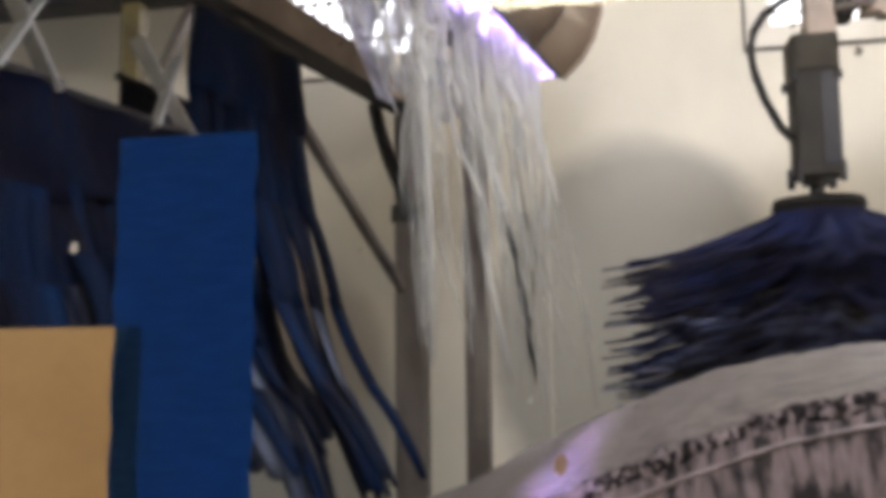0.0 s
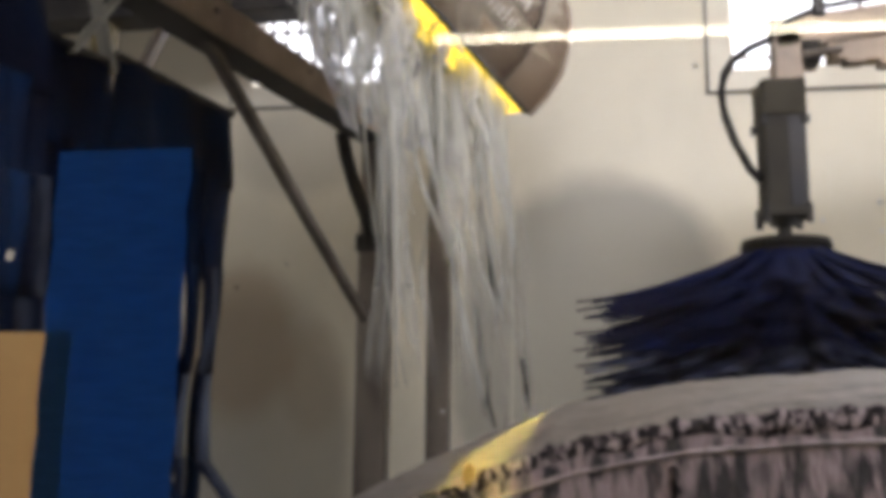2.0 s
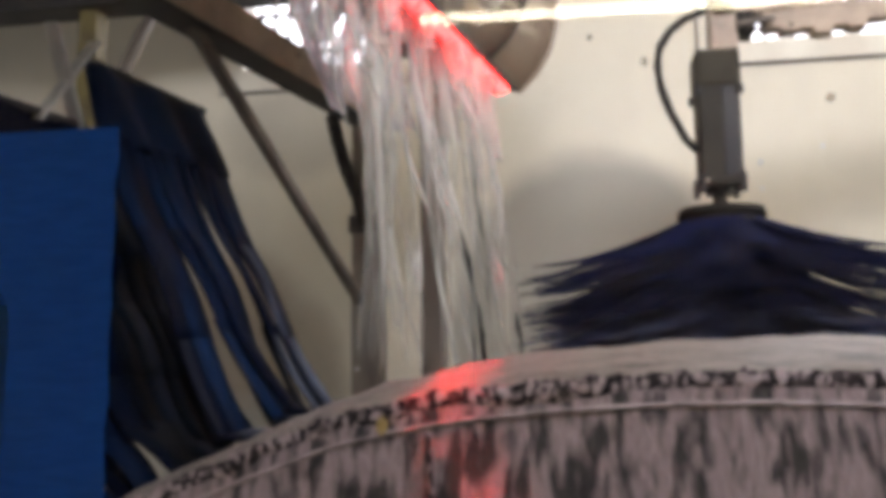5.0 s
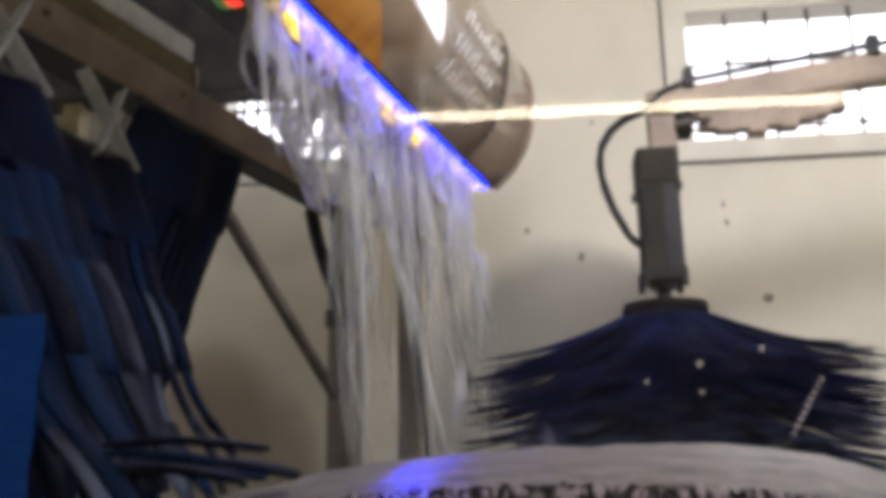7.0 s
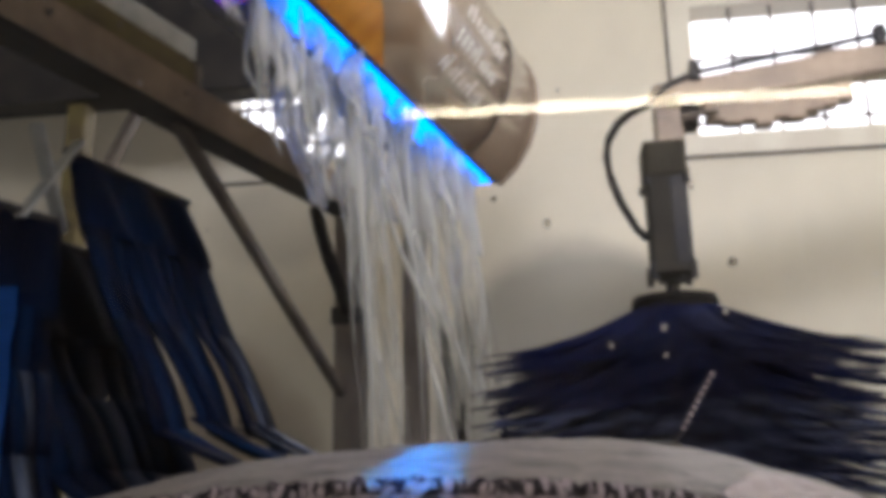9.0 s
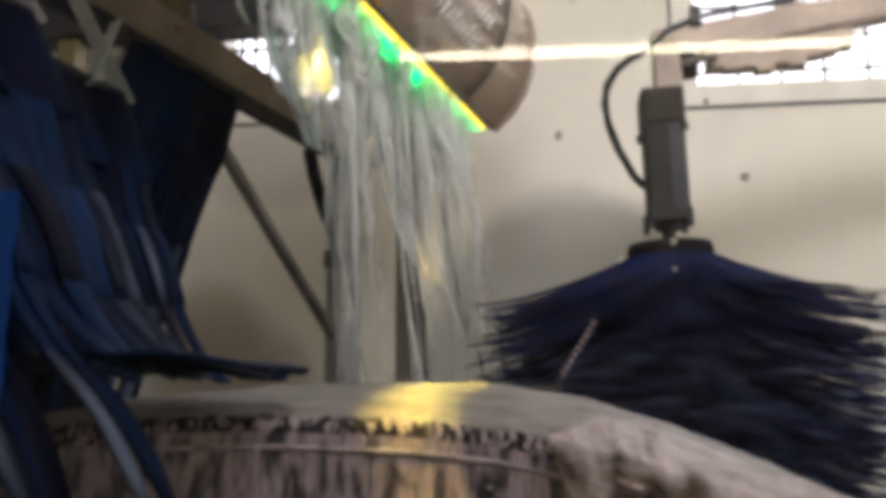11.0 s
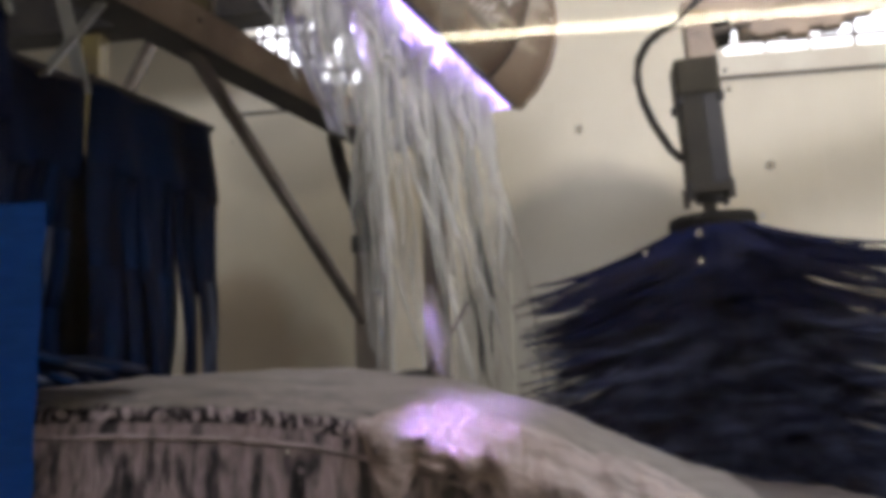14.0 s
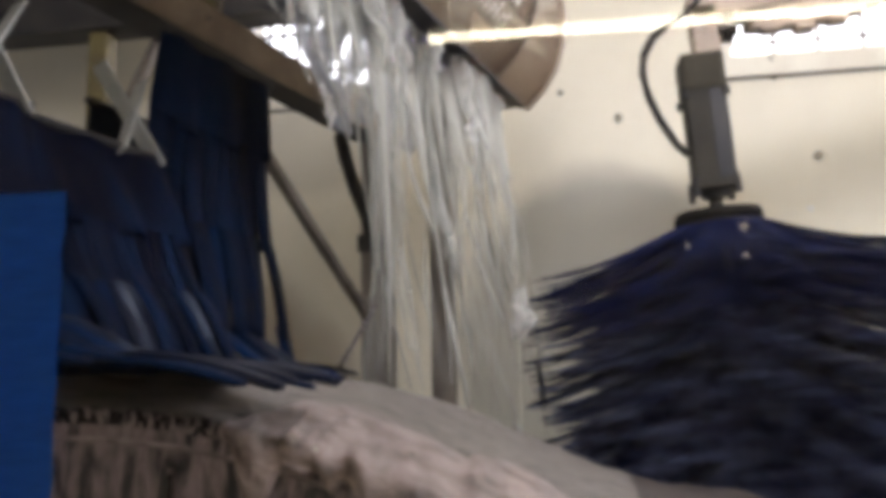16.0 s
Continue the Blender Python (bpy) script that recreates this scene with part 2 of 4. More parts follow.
M_LINE = material("foam_drip_edge", (0.36, 0.3, 0.32), 0.4, 0, (0.16, 0.13, 0.14), 20, bump=0.4)
M_TYRE = material("tyre_rubber", (0.025, 0.025, 0.025), 0.7, 0, (0.05, 0.05, 0.05), 15, bump=0.2)
M_ALLOY = material("alloy", (0.5, 0.5, 0.5), 0.3, 0.9, (0.4, 0.4, 0.4), 15)
M_LAMPGLASS = material("lamp_lens", (0.5, 0.5, 0.5), 0.1, 0, (0.4, 0.4, 0.4), 15, coat=1)
M_REDGLASS = material("red_lens", (0.35, 0.02, 0.02), 0.12, 0, (0.25, 0.01, 0.01), 15, coat=1)
M_CARD = material("manila_card", (0.55, 0.37, 0.17), 0.8, 0, (0.5, 0.33, 0.15), 20, bump=0.05, bump_scale=300, fine=0.06)
M_TAPE = tape_material()
M_GLASS = glass_material()
M_DIRT = material("dried_dirt", (0.5, 0.46, 0.38), 0.8, 0, (0.3, 0.27, 0.22), 200)
nt = M_DIRT.node_tree
clear, half = nt.nodes.new("ShaderNodeBsdfTransparent"), nt.nodes.new("ShaderNodeMixShader")
half.inputs[0].default_value = 0.6
nt.links.new(nt.nodes["Principled BSDF"].outputs[0], half.inputs[1])
nt.links.new(clear.outputs[0], half.inputs[2])
nt.links.new(half.outputs[0], nt.nodes["Material Output"].inputs[0])
M_AMBER = material("amber_soap_spot", (0.4, 0.3, 0.12), 0.4, 0, (0.3, 0.22, 0.08), 200)
M_DROP = material("soap_drop", (0.75, 0.75, 0.75), 0.2, 0, (0.6, 0.6, 0.6), 200)
M_DAY = glow("hazy_daylight", (1.0, 0.98, 0.95), 3.2)
M_TUBELAMP = glow("fluorescent_tube", (1.0, 0.85, 0.55), 50)


# ---------------- mesh helpers ----------------
def link(name, bm, mat, parent=None, label="", smooth=False):
    me = bpy.data.meshes.new(name)
    bmesh.ops.recalc_face_normals(bm, faces=bm.faces[:])
    bm.to_mesh(me)
    bm.free()
    for m in (mat if isinstance(mat, (list, tuple)) else [mat]):
        me.materials.append(m)
    if smooth:
        for p in me.polygons:
            p.use_smooth = True
    ob = new(name, me)
    if parent is not None:
        ob.parent = parent
    if label:
        ob["label"] = label
    return ob


def part(name, bm, mat, parent, label="", smooth=False):
    return link(name, bm, mat, parent, label, smooth)


def thing(name, label, category, group="", m=None):
    ob = tagged(new(name), label, category, group)
    if m is not None:
        ob.matrix_basis = m
    return ob


def box(x0, x1, y0, y1, z0, z1, bevel=0.0, bm=None):
    b = bm or bmesh.new()
    r = bmesh.ops.create_cube(b, size=1.0)
    bmesh.ops.transform(b, matrix=Matrix.Translation(((x0 + x1) / 2, (y0 + y1) / 2, (z0 + z1) / 2)) @ Matrix.Diagonal((x1 - x0, y1 - y0, z1 - z0, 1)), verts=r["verts"])
    if bevel:
        es = list({e for v in r["verts"] for e in v.link_edges})
        bmesh.ops.bevel(b, geom=es, offset=bevel, segments=2, affect="EDGES", profile=0.6)
    return b


def cyl(p, q, r0, r1=None, seg=14, bm=None, caps=True):
    b = bm or bmesh.new()
    p, q = Vector(p), Vector(q)
    d = q - p
    m = Matrix.Translation((p + q) / 2) @ d.to_track_quat("Z", "Y").to_matrix().to_4x4()
    bmesh.ops.create_cone(b, cap_ends=caps, segments=seg, radius1=r0, radius2=r0 if r1 is None else r1, depth=d.length, matrix=m)
    return b


def bar(p, q, w, h, bevel=0.004, bm=None):
    """A square-edged bar from p to q, w wide and h high."""
    b = bm or bmesh.new()
    p, q = Vector(p), Vector(q)
    d = q - p
    m = Matrix.Translation((p + q) / 2) @ d.to_track_quat("Y", "Z").to_matrix().to_4x4() @ Matrix.Diagonal((w, d.length, h, 1))
    r = bmesh.ops.create_cube(b, size=1.0, matrix=m)
    if bevel:
        bmesh.ops.bevel(b, geom=list({e for v in r["verts"] for e in v.link_edges}), offset=bevel, segments=2, affect="EDGES")
    return b


def tube(points, radii, seg=8, flat=1.0, bm=None):
    """A tube along points; flat squeezes it across."""
    b = bm or bmesh.new()
    rings = []
    for i, p in enumerate(points):
        a, c = Vector(points[max(i - 1, 0)]), Vector(points[min(i + 1, len(points) - 1)])
        q = (c - a).to_track_quat("Z", "Y")
        r = radii[i] if isinstance(radii, (list, tuple)) else radii
        rings.append([b.verts.new(Vector(p) + q @ Vector((math.cos(2 * math.pi * k / seg) * r, math.sin(2 * math.pi * k / seg) * r * flat, 0))) for k in range(seg)])
    for u, v in zip(rings, rings[1:]):
        for k in range(seg):
            b.faces.new((u[k], u[(k + 1) % seg], v[(k + 1) % seg], v[k]))
    b.faces.new(rings[0][::-1])
    b.faces.new(rings[-1])
    return b


def ribbon(points, side, width, thick, bm=None):
    """A strip of cloth along points, spread along side, with thickness."""
    b = bm or bmesh.new()
    side = Vector(side)
    rings = []
    for i, p in enumerate(points):
        a, c = Vector(points[max(i - 1, 0)]), Vector(points[min(i + 1, len(points) - 1)])
        nrm = (c - a).cross(side).normalized() * thick / 2
        w = (width[i] if isinstance(width, (list, tuple)) else width) / 2
        p = Vector(p)
        rings.append([b.verts.new(v) for v in (p - side * w - nrm, p + side * w - nrm, p + side * w + nrm, p - side * w + nrm)])
    for u, v in zip(rings, rings[1:]):
        for k in range(4):
            b.faces.new((u[k], u[(k + 1) % 4], v[(k + 1) % 4], v[k]))
    b.faces.new(rings[0][::-1])
    b.faces.new(rings[-1])
    return b


def structure(name, bm, mat, label, smooth=False):
    return tagged(link(name, bm, mat, smooth=smooth), label, name.split("_")[0], "", "structure")


# ---------------- the building ----------------
LEFT, RIGHT, TOP = -7.8, 7.3, 5.4
WIN = ((1.165, 2.95, 3.63, 4.62), (-2.285, -1.25, 3.64, 4.62))


def pierced(y0, y1, x0, x1, z0, z1, holes):
    """A wall with thickness along x, cut by rectangular openings."""
    b = bmesh.new()
    xs = sorted({x0, x1, *[h[0] for h in holes], *[h[1] for h in holes]})
    zs = sorted({z0, z1, *[h[2] for h in holes], *[h[3] for h in holes]})
    for xa, xb in zip(xs, xs[1:]):
        for za, zb in zip(zs, zs[1:]):
            mx, mz = (xa + xb) / 2, (za + zb) / 2
            if not any(h[0] < mx < h[1] and h[2] < mz < h[3] for h in holes):
                box(xa, xb, y0, y1, za, zb, 0, b)
    bmesh.ops.remove_doubles(b, verts=b.verts[:], dist=1e-5)
    seen = {}
    for f in b.faces[:]:
        key = tuple(round(c, 4) for c in f.calc_center_median())
        if key in seen:
            seen[key].append(f)
        else:
            seen[key] = [f]
    bmesh.ops.delete(b, geom=[f for fs in seen.values() if len(fs) > 1 for f in fs], context="FACES")
    return b


structure("wall_far", pierced(5.8, 6.02, LEFT, RIGHT, 0, TOP, WIN), M_WALL, "cream painted wall with soft grey and brown patches")
# The upper opening is unseen, added for the fill lamp in front of it.
structure("wall_near", pierced(0.31, 0.5, LEFT, RIGHT, 0, TOP, [(-0.95, 1.05, 0.95, 2.05), (-0.6, 3.2, 4.0, 5.0)]), M_WALL_PLAIN, "cream painted wall with a viewing window")
structure("wall_entrance", box(RIGHT, RIGHT + 0.2, 0.31, 6.02, 4.0, TOP), M_WALL_PLAIN, "cream lintel over the open wash entrance")
structure("wall_exit", box(LEFT - 0.2, LEFT, 0.31, 6.02, 4.0, TOP), M_WALL_PLAIN, "cream lintel over the open wash exit")
structure("floor", box(LEFT - 3, RIGHT + 3, -6.2, 6.2, -0.3, 0), M_FLOOR, "wet grey concrete wash bay floor")
structure("ground", box(-400, 400, -400, 400, -0.7, -0.32), M_FLOOR, "grey concrete yard round the building")
structure("ceiling", box(LEFT - 0.2, RIGHT + 0.2, -6.2, 6.2, TOP, TOP + 0.15), M_WALL_PLAIN, "pale painted ceiling of the wash building")
structure("wall_office_back", box(LEFT, RIGHT, -6.2, -6.0, 0, TOP), M_WALL_PLAIN, "plain painted back wall of the viewing room")
structure("wall_office_left", box(-3.0, -2.85, -6.0, 0.31, 0, TOP), M_WALL_PLAIN, "plain painted side wall of the viewing room")
structure("wall_office_right", box(4.6, 4.75, -6.0, 0.31, 0, TOP), M_WALL_PLAIN, "plain painted side wall of the viewing room")

# Thin panel joints of the far wall.
for x0, x1, z0, z1 in ((-1.0, 0.95, 3.755, 3.76), (1.75, 1.756, 0, 3.4), (-0.36, -0.354, 0, 2.2), (2.98, 2.986, 0, 3.4)):
    structure("trim_joint", box(x0, x1, 5.796, 5.8, z0, z1), M_TRIM, "thin joint strip in the cream wall")


def window(name, x0, x1, z0, z1, dx, dz, label):
    w = tagged(new(name), label, "window", "", "structure")
    t = 0.165
    for xa, xb, za, zb in ((x0 - t, x0, z0 - 0.155, z1 + t), (x1, x1 + t, z0 - 0.155, z1 + t), (x0, x1, z0 - 0.155, z0), (x0, x1, z1, z1 + t)):
        part("window_frame", box(xa, xb, 5.765, 5.8, za, zb, 0.004), M_TRIM, w)
    for xa, xb, za, zb in ((x0 - t - 0.016, x0 - t, z0 - 0.171, z1 + t), (x0 - t, x1 + t + 0.016, z0 - 0.171, z0 - 0.155)):
        part("caulk_line", box(xa, xb, 5.78, 5.8, za, zb), M_GROOVE, w, "dark caulk line")
    n = int((x1 - x0) / dx)
    for i in range(1, n + 1):
        if x0 + i * dx < x1 - 0.02:
            part("window_bar", box(x0 + i * dx - 0.012, x0 + i * dx + 0.012, 5.84, 5.86, z0, z1), M_STEEL, w)
    for i in range(1, int((z1 - z0) / dz) + 1):
        part("window_bar", box(x0, x1, 5.835, 5.862, z0 + i * dz - 0.15 - 0.011, z0 + i * dz - 0.15 + 0.011), M_STEEL, w)
    return w


window("window_1", *WIN[0], 0.29, 0.25, "bright barred window with cream trim in the wall")
window("window_2", *WIN[1], 0.11, 0.3, "small bright barred window with cream trim")
b = box(-30, 30, 16, 16.1, -0.3, 14)
tagged(link("backdrop", b, M_DAY), "overexposed hazy daylight outside the windows", "backdrop", "", "structure")

# Viewing pane with tape, card and dried specks.
pane = box(-0.95, 1.05, 0.300, 0.306, 0.95, 2.05)
pane = structure("window_3", pane, M_GLASS, "clear viewing window pane with dried water specks")
pane.visible_shadow = False
for x0, x1, z0, z1 in ((-1.0, -0.95, 0.9, 2.1), (1.05, 1.1, 0.9, 2.1), (-0.95, 1.05, 0.9, 0.95), (-0.95, 1.05, 2.05, 2.1)):
    part("window_frame", box(x0, x1, 0.27, 0.309, z0, z1, 0.003), M_TRIM, pane)
random.seed(5)
SPECKS = [(0.152, 1.531, 0.0021, 0), (0.086, 1.549, 0.0016, 0), (0.126, 1.508, 0.0013, 1), (0.126, 1.498, 0.0009, 1),
          (-0.2, 1.493, 0.002, 1), (0.066, 1.56, 0.0013, 0), (0.107, 1.502, 0.0008, 1), (0.148, 1.513, 0.001, 1), (0.14, 1.56, 0.0011, 0)]
SPECKS += [(random.uniform(-0.25, 0.3), random.uniform(1.38, 1.68), random.uniform(0.0004, 0.0009), random.randint(0, 1)) for _ in range(26)]
SPECKS.append((-0.016, 1.4135, 0.0026, 2))
for x, z, r, kind in SPECKS:
    s = bmesh.new()
    bmesh.ops.create_icosphere(s, subdivisions=1, radius=1.0, matrix=Matrix.Translation((x, 0.3062, z)) @ Matrix.Diagonal((r, 0.0003, r * random.uniform(0.9, 1.5), 1)))
    part("water_speck", s, (M_DIRT, M_DROP, M_AMBER)[kind], pane)
tape = bmesh.new()
pts = [(-0.15 + 0.0006 * math.sin(i * 2.3), 0.2985, 1.5325 - i * 0.012) for i in range(36)]
ribbon(pts, (1, 0, 0), [0.0545 + 0.0004 * math.sin(i * 1.7) for i in range(36)], 0.0002, tape)
tagged(link("painters_tape", tape, M_TAPE), "strip of blue crepe painter's tape on the window glass", "tape")
tagged(link("paper_card", box(-0.46, -0.166, 0.2988, 0.2997, 1.18, 1.462), M_CARD), "tan card taped to the window glass", "card")

# Lamp of the viewing room, which shows as a reflection in the pane.
lamp = thing("strip_lamp", "long warm fluorescent strip lamp in the viewing room", "lamp")
LA, LB = Vector((-0.64, -3.46, 3.2)), Vector((1.9, -3.52, 3.19))
part("glowing_tube", cyl(LA, LB, 0.024, seg=10), M_TUBELAMP, lamp, "glowing warm tube")
part("fixture", bar(LA + Vector((0, 0, 0.06)), LB + Vector((0, 0, 0.06)), 0.08, 0.04), M_PALE, lamp)
for k in (0.15, 0.85):
    p = LA.lerp(LB, k)
    part("hanger", cyl(p + Vector((0, 0, 0.07)), (p.x, p.y, TOP), 0.006, seg=6), M_STEEL, lamp)

# ---------------- frames over the wash ----------------
SL = 0.226


def beam_x(y):
    return -1.364 - 0.25 * (3.506 - y)


def lip_x(y):
    return -0.17 - SL * (4.295 - y)


frame_ob = thing("steel_frame", "grimy tan steel frame with a knee brace over the wash lane", "frame")
pA, pB = Vector((beam_x(0.75), 0.75, 2.932)), Vector((beam_x(4.78), 4.78, 2.932))
part("cross_beam", bar(pA, pB, 0.165, 0.165, 0.006), M_BEAM, frame_ob, "weathered tan box beam")
part("lower_flange", bar(pA - Vector((0, 0, 0.087)), pB - Vector((0, 0, 0.087)), 0.16, 0.008, 0.002), M_DARKSTEEL, frame_ob, "dark plate along the beam's underside")
for y in (1.6, 2.4, 3.1, 3.8):
    part("beam_bolt", cyl((beam_x(y) + 0.07, y - 0.01, 2.95), (beam_x(y) + 0.095, y - 0.015, 2.95), 0.013, seg=6), M_STEEL, frame_ob)
part("post", box(-1.15, -0.983, 4.62, 4.79, 0, 2.86, 0.008), M_STEEL, frame_ob)
part("post", box(beam_x(0.75) - 0.08, beam_x(0.75) + 0.08, 0.62, 0.79, 0, 2.86, 0.008), M_STEEL, frame_ob)
part("post_plate", box(-1.22, -0.92, 4.55, 4.86, 0, 0.02, 0.003), M_STEEL, frame_ob)
part("post_bracket", box(-1.165, -0.97, 4.605, 4.62, 2.2, 2.3, 0.003), M_DARKSTEEL, frame_ob)
part("knee_brace", bar((-1.1, 4.66, 1.8), (beam_x(3.15), 3.15, 2.86), 0.05, 0.05, 0.004), M_STEEL, frame_ob)
part("hose", tube([(-1.25, 4.56, 2.88), (-1.22, 4.56, 2.74), (-1.165, 4.57, 2.55), (-1.1, 4.58, 2.39), (-1.055, 4.6, 2.25)], 0.04, 10), M_RUBBER, frame_ob, "thick black rubber hose", True)

rear = thing("rear_frame", "dark steel side frame along the far wall", "frame")
part("side_beam", box(-7.0, -1.6, 4.82, 5.02, 3.85, 4.7, 0.01), M_DARKSTEEL, rear)
part("side_flange", box(-7.0, -1.58, 4.8, 5.04, 3.79, 3.85, 0.006), M_DARKSTEEL, rear)
part("column", box(-3.05, -2.92, 4.86, 4.99, 0, 3.79, 0.008), M_YELLOW, rear, "faded yellow column")
part("side_brace", bar((-2.55, 4.92, 3.79), (-2.98, 4.92, 2.88), 0.075, 0.06, 0.004), M_STEEL, rear)
part("column", box(-6.3, -6.15, 4.86, 4.99, 0, 3.79, 0.008), M_STEEL, rear)

rail = thing("rail_channel", "pale yellow channel lying on the steel beam", "rail")
e = Vector((SL, 1, 0)).normalized()
rA, rB = Vector((beam_x(0.9) + 0.02, 0.9, 3.065)), Vector((beam_x(3.17) + 0.02, 3.17, 3.065))
part("channel_web", bar(rA, rB, 0.1, 0.1, 0.004), M_YELLOW, rail)
up = Vector((0.0, 0.05, 0.1))
part("channel_top", bar(rA + up, rB + up * 1.6, 0.012, 0.1, 0.002), M_PALE, rail, "pale plastic strip on the channel")
part("end_bracket", box(rB.x - 0.07, rB.x + 0.06, 3.165, 3.2, 3.02, 3.115, 0.005), M_STEEL, rail)
part("end_hook", box(rB.x - 0.03, rB.x, 3.15, 3.2, 3.115, 3.16, 0.004), M_DARKSTEEL, rail)
for k in (0.55, 0.8):
    p = rA.lerp(rB, k)
    part("rivet", cyl((p.x + 0.045, p.y, 3.07), (p.x + 0.06, p.y - 0.004, 3.07), 0.012, seg=8), M_STEEL, rail)

# ---------------- foam tube with its rotating colour lamp ----------------
tube_thing = thing("foam_tube", "brown and orange printed foam tube over the lane", "foam arch")
TZ = math.atan(SL)
tube_thing.matrix_basis = Matrix.Translation((lip_x(4.3), 4.3, 2.87)) @ Matrix.Rotation(-TZ, 4, "Z")
# Local: y runs along the tube to its far end at 0; x across; z up from the lip.
PROF = [(0.0, 0.0), (0.1, 0.09), (0.17, 0.2), (0.21, 0.33), (0.225, 0.46)]
PROF += [(-0.135 + 0.36 * math.cos(a), 0.47 + 0.36 * math.sin(a)) for a in [radians(k) for k in range(12, 181, 12)]]
PROF += [(-0.49, 0.3), (-0.43, 0.14), (-0.3, 0.03), (-0.15, 0.0)]
LAMP_LEAN, SPOT_Y_AT = 20.5, 1.85


def loft(prof, y0, y1, thick):
    b = bmesh.new()
    c = Vector((-0.135, 0.45))
    rings = []
    for y in (y0, y1):
        rings.append([b.verts.new((x, y, z)) for x, z in prof])
    inner = []
    for y in (y0, y1):
        inner.append([b.verts.new((x + (c.x - x) * thick, y, z + (c.y - z) * thick)) for x, z in prof])
    m = len(prof)
    for k in range(m - 1):
        b.faces.new((rings[0][k], rings[0][k + 1], rings[1][k + 1], rings[1][k]))
        b.faces.new((inner[1][k], inner[1][k + 1], inner[0][k + 1], inner[0][k]))
        for s in (0, 1):
            b.faces.new((rings[s][k], rings[s][k + 1], inner[s][k + 1], inner[s][k]))
    return b


prof = PROF[:-1] + [(-0.312, 0.028)]
TL = -3.25
part("shell", loft(prof, TL, 0, 0.03), M_TUBE, tube_thing, "glossy brown printed skin", True)
rim = loft([(x * 1.0 + (x + 0.135) * 0.03, z + (z - 0.45) * 0.03) for x, z in PROF], -0.03, 0.012, 0.05)
part("end_rim", rim, M_BEAM, tube_thing, "tan end rim", True)
part("seam", loft([(x + (x + 0.135) * 0.012, z + (z - 0.45) * 0.012) for x, z in PROF], -0.5, -0.488, 0.02), M_DARKSTEEL, tube_thing, "dark seam band", True)
cap = bmesh.new()
cap.faces.new([cap.verts.new((x * 0.97 - 0.004, -0.012, z * 0.97 + 0.012)) for x, z in PROF])
part("end_cap", cap, M_BEAM, tube_thing)
# Printed orange field and the slanted white strokes of an unreadable print, on the lower right skin.
orange = bmesh.new()
rows_ = []
for y in [TL + 0.02 + i * 0.11 for i in range(14)]:
    wob = 0.12 * math.sin(y * 5)
    rows_.append([orange.verts.new((x + (x + 0.135) * 0.012, y + 0.35 - (0.22 * k) + wob, z + (z - 0.45) * 0.012)) for k, (x, z) in enumerate(PROF[0:9])])
for u, v in zip(rows_, rows_[1:]):
    for k in range(8):
        orange.faces.new((u[k], u[k + 1], v[k + 1], v[k]))
part("orange_print", orange, M_ORANGE, tube_thing, "orange flame-like print", True)
random.seed(8)
for j in range(3):
    for i in range(9):
        y = -1.25 + i * 0.055 + j * 0.05
        (x0, z0), (x1, z1) = PROF[1 + j], PROF[2 + j]
        p0 = Vector((x0, y, z0)).lerp(Vector((x1, y, z1)), 0.2)
        p1 = Vector((x0, y + 0.03, z0)).lerp(Vector((x1, y + 0.03, z1)), random.uniform(0.55, 0.85))
        off = Vector((0.016, 0, -0.008))
        part("print_stroke", bar(p0 + off, p1 + off, 0.012, 0.004, 0), M_WHITEINK, tube_thing)
SY = (SPOT_Y_AT - 4.3) * math.hypot(1, SL)
part("bottom_plate", box(-0.331, -0.004, TL, SY - 0.42, -0.006, 0.0), M_BAFFLE, tube_thing)
part("bottom_plate", box(-0.331, -0.167, SY + 0.42, -0.03, -0.006, 0.0), M_BAFFLE, tube_thing)
part("lip_strip", box(-0.0235, 0.004, SY + 0.42, -0.03, -0.008, 0.0005), M_DARKSTEEL, tube_thing)
part("bottom_plate", box(-0.192, -0.064, SY - 0.42, SY + 0.42, -0.006, 0.0), M_BAFFLE, tube_thing)
part("bottom_plate", box(-0.331, -0.277, SY - 0.42, SY + 0.42, -0.006, 0.0), M_BAFFLE, tube_thing)
part("lip_strip", box(0.0, 0.006, SY - 0.42, SY + 0.42, -0.014, 0.004), M_DARKSTEEL, tube_thing)
part("bottom_edge", box(-0.345, -0.331, TL, -0.03, -0.006, 0.06), M_BAFFLE, tube_thing, "folded edge of the bottom plate")
near_cap = bmesh.new()
near_cap.faces.new([near_cap.verts.new((x * 0.995, TL + 0.01, z * 0.995)) for x, z in PROF])
part("end_cap", near_cap, M_BEAM, tube_thing)
for k in (0.3, 1.4, 2.5):
    part("hanger_rod", cyl((-0.135, -k, 0.82), (-0.135, -k, 2.53), 0.014, seg=8), M_STEEL, tube_thing)

SPOT_HUES = (("red", (1.0, 0.015, 0.01)), ("green", (0.0, 0.9, 0.25)), ("yellow", (0.75, 0.5, 0.06)), ("blue", (0.03, 0.04, 1.0)), ("magenta", (0.55, 0.02, 1.0)),
             ("cyan", (0.0, 0.24, 1.0)), ("lavender", (0.24, 0.18, 0.42)))
GLOW_HUES = (("red", (0.2, 0.004, 0.003)), ("green", (0.0, 0.03, 0.006)), ("yellow", (0.02, 0.0135, 0.001)), ("blue", (0.002, 0.003, 0.35)), ("magenta", (0.04, 0.0004, 0.17)),
             ("cyan", (0.0, 0.0095, 0.05)), ("lavender", (0.022, 0.015, 0.04)))


